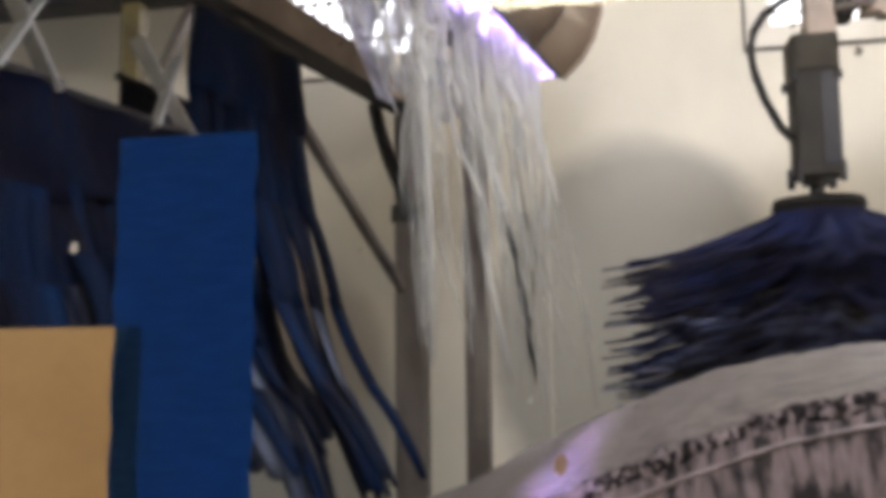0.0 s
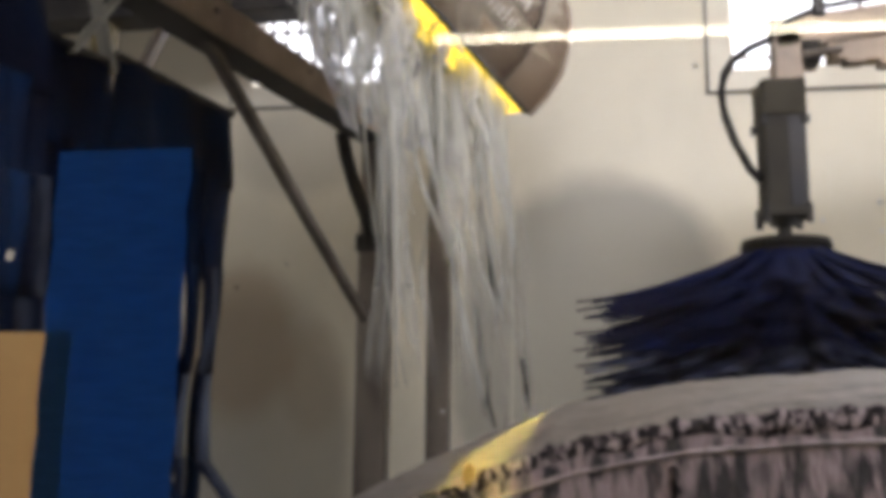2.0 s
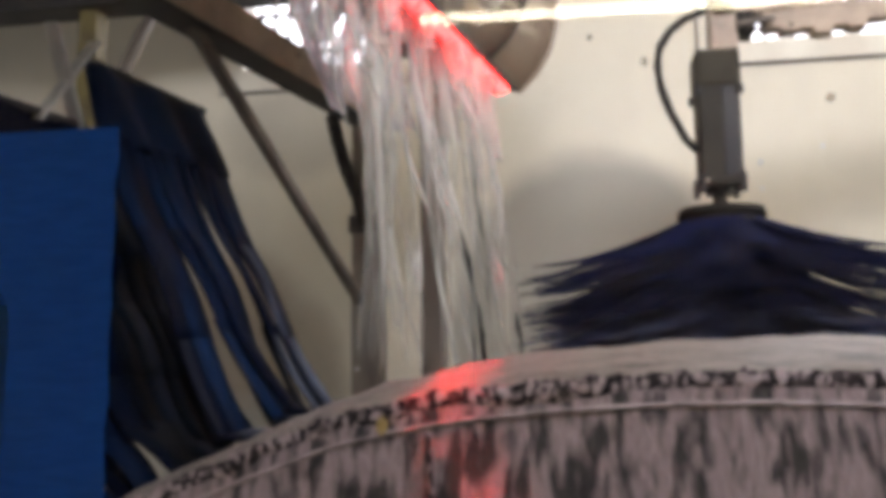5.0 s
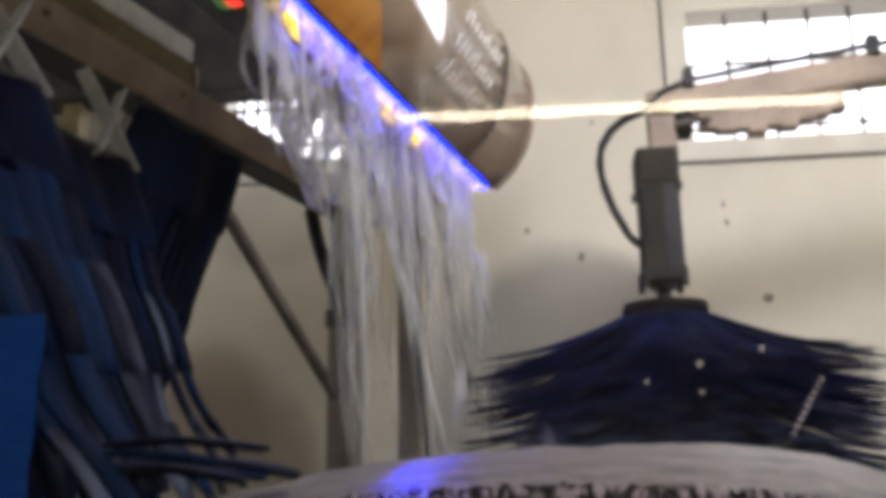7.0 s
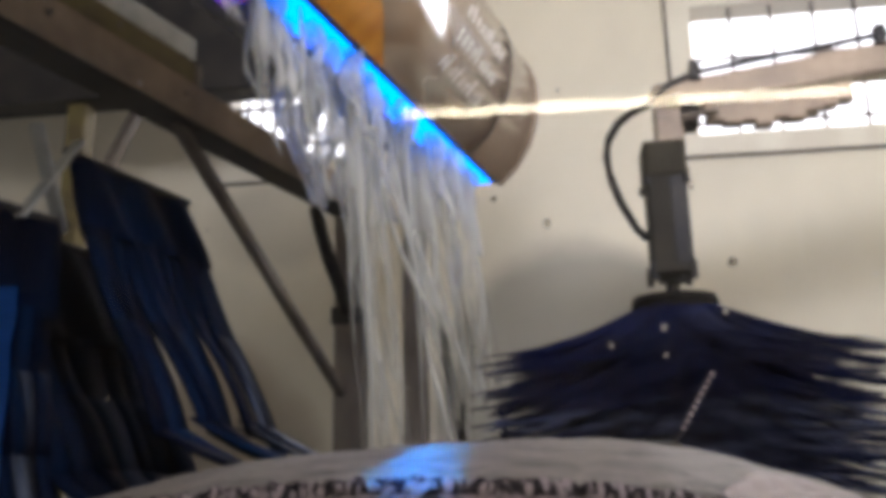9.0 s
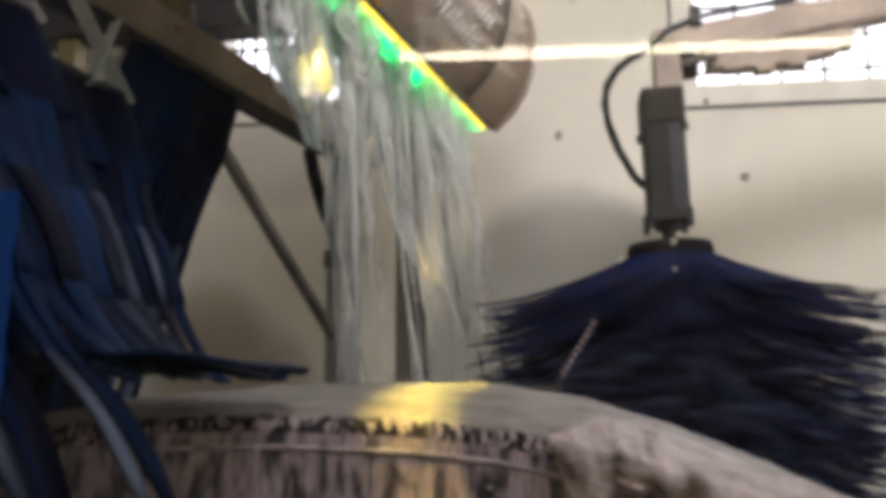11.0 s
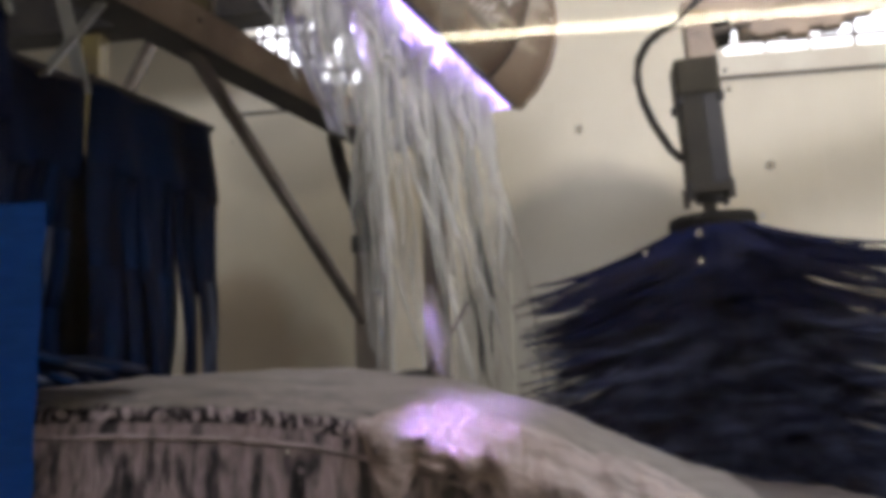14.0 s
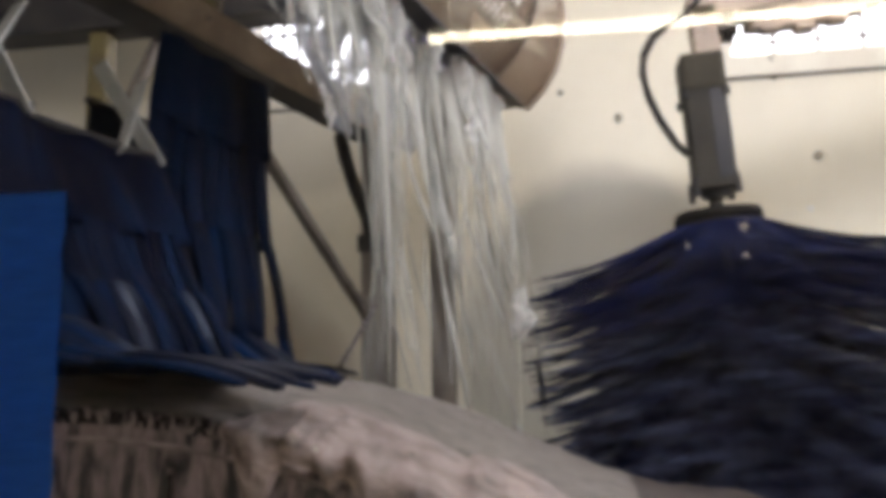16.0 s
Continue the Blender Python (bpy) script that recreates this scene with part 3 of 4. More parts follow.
def colour_drum(name, apothem, y0, y1, strength, hues, parent, label):
    """An eight-sided prism with one colour a side; the eighth is dark."""
    drum = bmesh.new()
    cr = apothem / math.cos(math.pi / 8)
    ra = [[drum.verts.new((cr * math.sin(math.pi / 8 + k * math.pi / 4), y, -cr * math.cos(math.pi / 8 + k * math.pi / 4))) for k in range(8)] for y in (y0, y1)]
    for k in range(8):
        drum.faces.new((ra[0][k - 1], ra[0][k], ra[1][k], ra[1][k - 1])).material_index = k
    drum.faces.new(ra[0]).material_index = 7
    drum.faces.new(ra[1][::-1]).material_index = 7
    return part(name, drum, [glow(f"{n}_{name}", c, strength) for n, c in hues] + [M_DARKSTEEL], parent, label)


GLOWS = [(colour_drum("glow_drum", 0.177, SY + 0.43, -0.035, 90.0, GLOW_HUES, tube_thing, "turning eight-sided light panel in changing colours"), -0.096, 0.18)]

# A short colour spot in a louvred box sits behind the tip of the tube, aimed at the roof of the car.
spot = thing("colour_spot", "short louvred colour-changing spot lamp under the foam tube", "lamp")
SPOT_Y = SPOT_Y_AT
spot.matrix_basis = pose(lip_x(SPOT_Y) - 0.03, SPOT_Y, 2.868, 0, -LAMP_LEAN, -math.degrees(TZ))
for sgn in (-1, 1):
    part("light_baffle", box(0.0115 * sgn - 0.003, 0.0115 * sgn + 0.003, -0.41, 0.41, 0.0, 0.25), M_BAFFLE, spot, "dull metal light baffle")
    part("lamp_side", box(0.095 * sgn - 0.003, 0.095 * sgn + 0.003, -0.41, 0.41, 0.25, 0.43), M_DARKSTEEL, spot)
    part("lamp_shelf", box(min(0.0115 * sgn, 0.098 * sgn), max(0.0115 * sgn, 0.098 * sgn), -0.41, 0.41, 0.246, 0.25), M_DARKSTEEL, spot)
part("lamp_top", box(-0.098, 0.098, -0.41, 0.41, 0.43, 0.436), M_DARKSTEEL, spot)
DRUM = colour_drum("spot_drum", 0.078, -0.385, 0.385, 19000, SPOT_HUES, spot, "turning eight-sided lamp in changing colours")

second = thing("tube_support", "slim dark steel post under the foam tube", "post")
part("post", box(-0.767, -0.638, 4.7, 4.82, 0, 3.3, 0.006), M_STEEL, second)
part("post_plate", box(-0.83, -0.57, 4.63, 4.89, 0, 0.02, 0.003), M_STEEL, second)
part("tie_bar", bar((-0.7, 4.76, 3.25), (-0.33, 4.33, 3.3), 0.05, 0.05), M_STEEL, second)

# ---------------- falling foam ----------------
foam = thing("foam_curtain", "white soap foam pouring in strands from the tube", "foam")
random.seed(21)
STRANDS, CLUMPS = [], []


def strand(y, length, r, drift, wob, mat, name="foam_strand", flat=0.55):
    """One strand, with its top at the local origin."""
    n = 16
    ps, rs = [], []
    ph, ph2 = random.uniform(0, 6), random.uniform(0, 6)
    for i in range(n):
        k = i / (n - 1)
        ps.append((drift * (0.5 * k + 0.5 * k ** 2) + wob * k * math.sin(ph + 4.2 * k), 0.5 * wob * k * math.sin(ph2 + 5 * k), 0.03 - length * k))
        rs.append(r * (0.75 + 0.5 * math.sin(ph + 9 * k) * math.sin(ph2 + 5 * k)) * (1 - 0.85 * k ** 1.7) + 0.0025)
    ob = part(name, tube(ps, rs, 8, flat), mat, foam, smooth=True)
    ob.location = (lip_x(y) - 0.13 + random.uniform(-0.11, 0.08), y, 2.87)
    return ob


for i in range(34):
    y = 4.26 - 2.1 * (i + random.random()) / 34
    near = y < 2.7
    length = random.uniform(0.3, 0.7) if near else random.choice((random.uniform(0.3, 0.6), random.uniform(0.5, 0.9), random.uniform(0.9, 1.3), 1.45)) + (random.uniform(0.0, 0.4) if y > 3.2 else 0)
    fat = random.choice((0.006, 0.008, 0.012, 0.018, 0.026))
    STRANDS.append(strand(y, length, fat, random.uniform(0.08, 0.4) * length if near else random.uniform(0.0, 0.22) * length, random.uniform(0.02, 0.06), M_FOAM, "foam_strand", 0.8))
for i in range(13):
    y = 4.15 - 1.75 * (i + random.random()) / 13
    n = 14
    ph = random.uniform(0, 6)
    L = random.uniform(0.3, 0.6) if y < 2.8 else random.choice((1.1, 1.42, 1.5)) + (random.uniform(0.1, 0.5) if y > 3.2 else 0)
    dr = random.uniform(0.1, 0.35) * L if y < 2.7 else random.uniform(0.02, 0.28)
    w0, skew = random.uniform(0.2, 0.42), SL + random.uniform(-0.4, 0.4)
    film = bmesh.new()
    ladder = []
    for k in range(n):
        u = k / 13
        px, pz = dr * (0.5 * u + 0.5 * u * u) + 0.03 * math.sin(ph + k * 0.5), 0.02 - L * u
        wide = w0 * (1.02 - 0.7 * u ** 3) * (0.88 + 0.16 * math.sin(k * 1.3 + ph))
        ladder.append([film.verts.new((px + skew * wide * (m / 6 - 0.5) + 0.02 * math.sin(m * 2.1 + ph + k * 0.35), wide * (m / 6 - 0.5), pz + 0.1 * (k == 13) * math.sin(m * 2.6 + ph))) for m in range(7)])
    for u_, v_ in zip(ladder, ladder[1:]):
        for m in range(6):
            film.faces.new((u_[m], u_[m + 1], v_[m + 1], v_[m]))
    ob = part("foam_film", film, M_FILM, foam, "thin streaky soap film", True)
    ob.location = (lip_x(y) - 0.12 + random.uniform(-0.08, 0.07), y, 2.87)
    STRANDS.append(ob)
# Lobes of foam that swell out over the lamp strip and hang below the lip.
for i in range(24):
    y = 4.2 - 2.0 * (i + random.random()) / 24
    L = random.choice((random.uniform(0.1, 0.25), random.uniform(0.25, 0.5)))
    n, ph = 14, random.uniform(0, 6)
    lean = random.uniform(0.0, 0.35) * L
    fat = random.uniform(0.016, 0.05)
    ps = [(lean * (k / 13) ** 1.5 + 0.012 * math.sin(ph + k * 0.8), 0.012 * math.sin(ph * 2 + k * 0.6), 0.07 - (L + 0.07) * k / 13) for k in range(n)]
    rs = [fat * (0.55 + 0.45 * math.sin(math.pi * min(1, k / 9)) + 0.22 * math.sin(ph + k * 1.1)) * (1 - 0.75 * (k / 13) ** 4) + 0.004 for k in range(n)]
    ob = part("foam_fringe", tube(ps, rs, 10, 0.7), M_LOBE, foam, "lobe of foam on the lip", True)
    ob.location = (lip_x(y) - 0.11 + random.uniform(-0.07, 0.05), y, 2.86)
    STRANDS.append(ob)
# Shiny wet film bulging below the near part of the lip.
for i in range(7):
    y = 3.6 - i * 0.13
    ps = [(-0.1 - 0.05 * math.sin(k * 0.45 + i), 0.02 * math.sin(k + i), 0.16 - 0.055 * k) for k in range(10 + i % 3)]
    film = ribbon(ps, (SL * 0.97, 0.97, 0), [0.2 * (1 - 0.04 * k) for k in range(len(ps))], 0.004)
    ob = part("wet_film", film, M_WETFILM, foam, "shiny wet soap film", True)
    ob.location = (lip_x(y) - 0.22, y, 2.83)
for i in range(170):
    y = random.choice((random.uniform(2.85, 4.15), random.uniform(1.7, 2.5), random.uniform(1.7, 2.5)))
    b = bmesh.new()
    s = random.uniform(0.016, 0.04) * (0.7 if y < 2.85 else 1.0)
    bmesh.ops.create_icosphere(b, subdivisions=3, radius=1.0, matrix=Matrix.Diagonal((s, s * 0.8, s * random.uniform(2.2, 5.0), 1)))
    for v in b.verts:
        v.co *= 1 + 0.8 * noise.noise(v.co * 45 + Vector((i, 0, 0)))
        v.co.x += 0.25 * v.co.z * math.sin(v.co.z * 20 + i)
    ob = part("foam_clump", b, M_CLUMP, foam, smooth=True)
    lit = y < 2.85 or (y < 3.7 and random.random() < 0.6)
    CLUMPS.append((ob, lip_x(y) - (0.07 if lit else 0.12) + random.uniform(-0.03, 0.03) * (1 if lit else 3), y, (i + random.random()) * 15.6 / 170, random.uniform(0.5, 0.62) if y < 2.85 else random.uniform(0.36, 0.52) if lit else random.uniform(0.0, 0.2)))

# ---------------- the brush on its arm ----------------
brush = thing("wrap_brush", "navy foam side brush hanging from a hydraulic arm", "car wash brush")
# Local origin: the top of the brush plate, on its axis.
part("shaft", cyl((0, 0, -0.02), (0, 0, 0.16), 0.035, 0.028, 12), M_MOTOR, brush)
part("shaft_collar", cyl((0, 0, 0.07), (0, 0, 0.14), 0.062, 0.075, 16), M_DARKSTEEL, brush)
mot = part("motor", box(-0.09, 0.09, -0.09, 0.09, 0.12, 0.6, 0.012), M_MOTOR, brush, "grey motor casting")
part("motor_side", box(0.012, 0.095, -0.094, 0.07, 0.14, 0.57, 0.008), M_DARKSTEEL, mot)
part("motor_cap", box(-0.098, 0.104, -0.1, 0.1, 0.57, 0.75, 0.02), M_MOTORTOP, brush, "olive motor cap")
part("motor_flange", box(-0.1, 0.1, -0.1, 0.1, 0.1, 0.14, 0.01), M_MOTOR, brush)
for sx in (-1, 1):
    for sy in (-1, 1):
        part("bolt", cyl((0.09 * sx, 0.085 * sy, 0.07), (0.09 * sx, 0.085 * sy, 0.16), 0.017, seg=6), M_DARKSTEEL, brush)
        part("bolt", cyl((0.092 * sx, 0.09 * sy, 0.53), (0.092 * sx, 0.09 * sy, 0.57), 0.02, seg=6), M_DARKSTEEL, brush)
part("neck", box(-0.02, 0.11, -0.06, 0.06, 0.74, 1.0, 0.012), M_BEAM, brush)
part("arm", bar((-0.02, 0, 0.975), (2.95, 0, 1.35), 0.12, 0.15, 0.012), M_BEAM, brush, "tan steel arm")
gus = bmesh.new()
for k in range(9):
    x = 0.27 + 0.075 * k
    h = 0.03 + 0.028 * math.sin(math.pi * k / 8) + 0.008 * math.sin(k * 2.7)
    box(x - 0.045, x + 0.045, -0.045, 0.045, 0.895 + 0.11 * (x - 0.27) - h * 1.7, 0.93 + 0.12 * (x - 0.27), 0.012, gus)
part("arm_gusset", gus, M_BEAM, brush, "lumpy soaked underside")
part("pivot_block", box(0.1, 0.19, -0.07, 0.07, 0.83, 0.94, 0.01), M_MOTOR, brush)
part("valve", cyl((0.1, -0.08, 0.86), (0.27, -0.08, 0.885), 0.016, seg=8), M_STEEL, brush)
part("pipe", tube([(-0.045, -0.05, 0.951), (0.05, -0.06, 1.04), (0.16, -0.06, 1.085), (0.2, -0.06, 1.1), (2.95, -0.06, 1.48)], 0.017, 8), M_DARKSTEEL, brush, "dark hydraulic pipe", True)
for k in (0.18, 1.05, 2.0):
    part("pipe_clamp", box(k - 0.02, k + 0.03, -0.09, -0.03, 1.03 + 0.13 * k, 1.13 + 0.13 * k, 0.006), M_DARKSTEEL, brush)
part("hose", tube([(-0.1, -0.03, 0.28), (-0.15, -0.05, 0.33), (-0.214, -0.06, 0.457), (-0.25, -0.06, 0.57), (-0.266, -0.06, 0.689), (-0.25, -0.06, 0.78), (-0.201, -0.06, 0.859), (-0.13, -0.05, 0.915), (-0.045, -0.05, 0.951)], 0.02, 8), M_RUBBER, brush, "black rubber hose", True)
SPIN = new("brush_wheel")
SPIN.parent = brush
rb = cyl((0, 0, -0.035), (0, 0, 0.0), 0.2, 0.19, 28)
cyl((0, 0, -0.13), (0, 0, -0.035), 0.25, 0.18, 28, rb)
part("brush_plate", rb, M_PLATE, SPIN, "dark steel top plate")
part("brush_core", cyl((0, 0, -1.75), (0, 0, -0.3), 0.4, 0.36, seg=20), M_BRUSH, SPIN)
random.seed(31)


def bristles(k0, k1, mat):
    b = bmesh.new()
    for k in range(k0, k1):
        z0 = -0.07 - 0.066 * k
        for i in range(74):
            a = 2 * math.pi * (i + random.random() * 0.9) / 74
            L = random.uniform(0.78, 0.98) if random.random() < 0.8 else random.uniform(0.55, 0.8)
            drop = 0.25
            dz, sw = random.uniform(-0.04, 0.04), random.uniform(-0.12, 0.25)
            ps = []
            for j in range(7):
                u = j / 6
                r = 0.2 + (L - 0.2) * u
                zz = z0 - drop * (1 - (1 - u) ** 1.45) + dz * u
                aa = a - sw * u * u
                ps.append((r * math.cos(aa), r * math.sin(aa), zz))
            side = Vector((-math.sin(a), math.cos(a), random.uniform(-0.6, 0.6))).normalized()
            ribbon(ps, side, [0.04, 0.04, 0.036, 0.03, 0.024, 0.016, 0.004], 0.009, b)
    return b


tagged(part("bristles", bristles(0, 4, None), M_BRUSH, SPIN, "navy foam bristles"), kind="stuff")
tagged(part("bristles", bristles(4, 15, None), M_BRUSHSOAPLIT, SPIN, "soapy navy foam bristles with bluish highlights in their colour"), kind="stuff")
tagged(part("bristles", bristles(15, 24, None), M_BRUSH, SPIN, "navy foam bristles"), kind="stuff")
column = thing("brush_column", "grey steel column carrying the brush arm", "column")
part("post", box(3.3, 3.5, 3.87, 3.93, 0, 4.2, 0.008), M_STEEL, column)
part("post", box(3.3, 3.5, 4.13, 4.19, 0, 4.2, 0.008), M_STEEL, column)
part("roller", cyl((3.4, 3.93, 3.22), (3.4, 4.13, 3.22), 0.05, seg=14), M_STEEL, column)
part("top_plate", box(3.26, 3.54, 3.8, 4.26, 4.2, 4.25, 0.006), M_STEEL, column)

# ---------------- swinging cloth curtains ----------------
CURTAINS = []
random.seed(11)


def curtain(width, drop, solid, n, soap, label):
    """Local: y along the top edge from 0 (far corner) to -width (near corner), hanging to -z."""
    c = thing("cloth_curtain", label, "wash curtain", "swinging wash curtains")
    sheet = bmesh.new()
    cols, rws = 14, 8
    vs = {}
    for s in (0, 1):
        for i in range(cols + 1):
            for j in range(rws + 1):
                y, z = -width * i / cols, -solid * j / rws
                x = 0.026 * math.sin(i * 1.15 + j * 0.25) * (0.3 + j / rws) + (0.012 if s else 0)
                vs[s, i, j] = sheet.verts.new((x, y, z))
    for i in range(cols):
        for j in range(rws):
            for s in (0, 1):
                sheet.faces.new((vs[s, i, j], vs[s, i + 1, j], vs[s, i + 1, j + 1], vs[s, i, j + 1]))
    for i in range(cols):
        for j in (0, rws):
            sheet.faces.new((vs[0, i, j], vs[0, i + 1, j], vs[1, i + 1, j], vs[1, i, j]))
    for j in range(rws):
        for i in (0, cols):
            sheet.faces.new((vs[0, i, j], vs[0, i, j + 1], vs[1, i, j + 1], vs[1, i, j]))
    part("cloth_sheet", sheet, M_CLOTH, c, "wet navy cloth", True)
    part("top_bar", cyl((0.006, 0.02, 0.0), (0.006, -width - 0.02, 0.0), 0.016, seg=10), M_DARKSTEEL, c)
    strips = []
    seg = (drop - solid) / 4
    for i in range(n):
        y = -width * (i + 0.5) / n
        lean, soapy, w, start = 0.25 * random.uniform(-1, 1), random.random() < soap, width / n, random.choice((1, 2, 2, 3))
        cut = random.uniform(0.85, 1.12)
        pieces = []
        for j in range(4):
            sl = seg * (1.0 if j < 3 else cut)
            mat = M_CLOTHSOAP if soapy and j >= start else M_CLOTH
            wd = w * (1.35 - 0.07 * j if soap > 0.5 else 1.7 - 0.06 * j) * random.uniform(0.85, 1.12)
            run = [(0.012 * math.sin(math.pi * k / 6) * (1 if j % 2 else -1), 0.006 * math.sin(k * 0.6 + i + 2 * j), 0.035 - (sl + 0.055) * k / 6) for k in range(7)]
            wide = [wd * (1 - 0.09 * k / 6) * ((0.55 if k == 6 else 0.9 if k == 5 else 1) if j == 3 else 1) for k in range(7)]
            ob = part("strip_end" if j == 3 else "strip_length" if j else "cloth_strip", ribbon(run, (lean, 1, 0), wide, 0.011), mat, pieces[0][0] if j else c,
                      "soapy end of a blue cloth strip" if soapy and j == 3 else "", True)
            pieces.append((ob, sl))
        strips.append((pieces, y, solid, random.uniform(-6, 6), random.uniform(-0.14, 0.16)))
    if soap > 0.5:
        for k in (0.1,):
            for a, b_ in ((k - 0.1, k + 0.2), (k + 0.2, k - 0.1)):
                part("hanger_link", bar((0.006 + 0.014 * (a > b_), -width * a, -0.03), (0.03, -width * b_, 0.3), 0.055, 0.012, 0.003), M_PALE, c, "pale hanger strap")
    return c, strips


# offset, far corner, drop of the bar, lag, width, length, uncut part, strips, share of soapy strips, 0 hanging or 1 sweeping, label
for dx, y, dz, lag, w, drop, solid, n, soap, kind, lab in (
        (0.0, 3.3, 0.0, 0.0, 0.66, 1.82, 0.34, 12, 0.3, 0, "wet navy cloth curtain with slit strips swinging over the car"),
        (0.0, 2.64, -0.25, 0.05, 0.66, 1.2, 0.34, 12, 0.6, 1, "wet navy cloth curtain with soapy strips swinging over the car"),
        (0.2, 1.98, -0.27, -0.4, 0.66, 1.38, 0.34, 12, 0.6, 1, "dark navy cloth curtain, soapy at its strip ends"),
        (-0.3, 3.38, -0.22, -0.12, 0.68, 1.45, 0.45, 8, 0.1, 0, "dark navy cloth curtain of the row behind"),
        (-0.32, 2.75, -0.4, -0.05, 0.68, 1.4, 0.45, 8, 0.1, 0, "dark navy cloth curtain of the row behind"),
        (-0.36, 2.1, -0.45, 0.05, 0.68, 1.4, 0.45, 8, 0.1, 0, "dark navy cloth curtain of the row behind")):
    c, strips = curtain(w, drop, solid, n, soap, lab)
    CURTAINS.append((c, strips, dx - SL * (3.3 - y), y, dz, lag, kind))

# ---------------- the car ----------------
car = thing("car", "foam-covered saloon car rolling through the wash", "car")
# Local x from the aerial base on the roof: nose at -x. Local y from the centre line.
STN = [(-3.12, .58, .50, .62), (-3.05, .70, .64, .72), (-2.9, .80, .74, .78), (-2.6, .90, .84, .82), (-2.3, .985, .93, .80), (-2.18, 1.04, 1.0, .76), (-2.0, 1.14, 1.09, .73), (-1.83, 1.225, 1.17, .715),
       (-1.6, 1.325, 1.265, .705), (-1.4, 1.395, 1.335, .70), (-1.2, 1.44, 1.375, .70), (-1.0, 1.468, 1.395, .70), (-.8, 1.485, 1.408, .70), (-.6, 1.497, 1.413, .70), (-.3, 1.503, 1.405, .70), (-.1, 1.49, 1.385, .70),
       (.1, 1.455, 1.34, .70), (.35, 1.38, 1.26, .69), (.55, 1.295, 1.18, .68), (.75, 1.205, 1.1, .67), (.95, 1.145, 1.045, .68), (1.2, 1.12, 1.01, .70), (1.38, 1.07, .96, .68), (1.46, .9, .82, .62)]


def lerp_station(x):
    for (a, b) in zip(STN, STN[1:]):
        if a[0] <= x <= b[0]:
            k = (x - a[0]) / (b[0] - a[0])
            k2 = k
            return [a[i] + (b[i] - a[i]) * k2 for i in (1, 2, 3)]


def section(x):
    """Half section from the roof's centre to the sill, as (y, z)."""
    zc, zg, wg = lerp_station(x)
    belt = min(0.93, zg - 0.05)
    fr = 1.0 if -2.9 < x < 1.25 else 0.93
    pts = [(wg * u, zc - (zc - zg) * (0.34 * u ** 2 + 0.66 * u ** 6)) for u in (0, .2, .4, .55, .7, .8, .88, .94, .98, 1.0)]
    pts += [(wg + 0.012, zg - 0.02), (wg + (0.79 * fr - wg) * 0.5, (zg + belt) / 2), (0.8 * fr, belt), (0.84 * fr, belt - 0.05), (0.87 * fr, 0.68), (0.86 * fr, 0.45), (0.82 * fr, 0.26)]
    return pts


N_ROOF = 10


def skin(x0, x1, step, i0, i1, lift=0.0, lump=0.0, both=True):
    """A stretch of the skin between section points i0 and i1, both sides."""
    b = bmesh.new()
    xs = [x0 + (x1 - x0) * k / max(1, round((x1 - x0) / step)) for k in range(max(1, round((x1 - x0) / step)) + 1)]
    for sgn in ((1, -1) if both else (1,)):
        g = []
        for x in xs:
            s = section(x)
            row = []
            for i in range(i0, i1 + 1):
                y, z = s[i]
                p = Vector((x, sgn * y, z))
                nrm = Vector((0, sgn * min(1, y), 0.6 if i < N_ROOF else 0.1)).normalized()
                w = lump * (0.5 + noise.noise(Vector((x * 7, y * 9 * sgn, z * 9))) + 0.5 * noise.noise(Vector((x * 22, y * 20 * sgn, z * 20))))
                row.append(b.verts.new(p + nrm * (lift + w)))
            g.append(row)
        for u, v in zip(g, g[1:]):
            for k in range(len(u) - 1):
                b.faces.new((u[k], v[k], v[k + 1], u[k + 1]))
    bmesh.ops.remove_doubles(b, verts=b.verts[:], dist=0.0005)
    return b


part("body", skin(-3.12, 1.46, 0.045, 12, 16), M_SIDEFOAM, car, "lower body under pinkish foam runs", True)
part("roof", skin(-3.12, 0.64, 0.03, 0, 9, 0, 0.012), M_ROOFFOAM, car, "roof and bonnet under tan-white foam", True)
part("rear_glass", skin(0.64, 0.86, 0.03, 0, 9, 0, 0.012), M_ROOFFOAM, car, "rear glass under streaky tan foam", True)
part("boot_lid", skin(0.86, 1.46, 0.03, 0, 9, 0, 0.012), M_SHADEDBOOT, car, "boot lid under thin foam, with the brush's shade in its colour", True)
part("side_panel", skin(-2.2, 0.75, 0.04, 10, 12, 0.0, 0.004), M_SIDEFOAM, car, "side glass under pink foam runs", True)
part("side_panel", skin(-3.12, -2.2, 0.05, 9, 12), M_SIDEFOAM, car, "wing under pink foam runs", True)
part("side_panel", skin(0.75, 1.46, 0.05, 9, 12), M_SIDEFOAM, car, "rear quarter under pink foam runs", True)
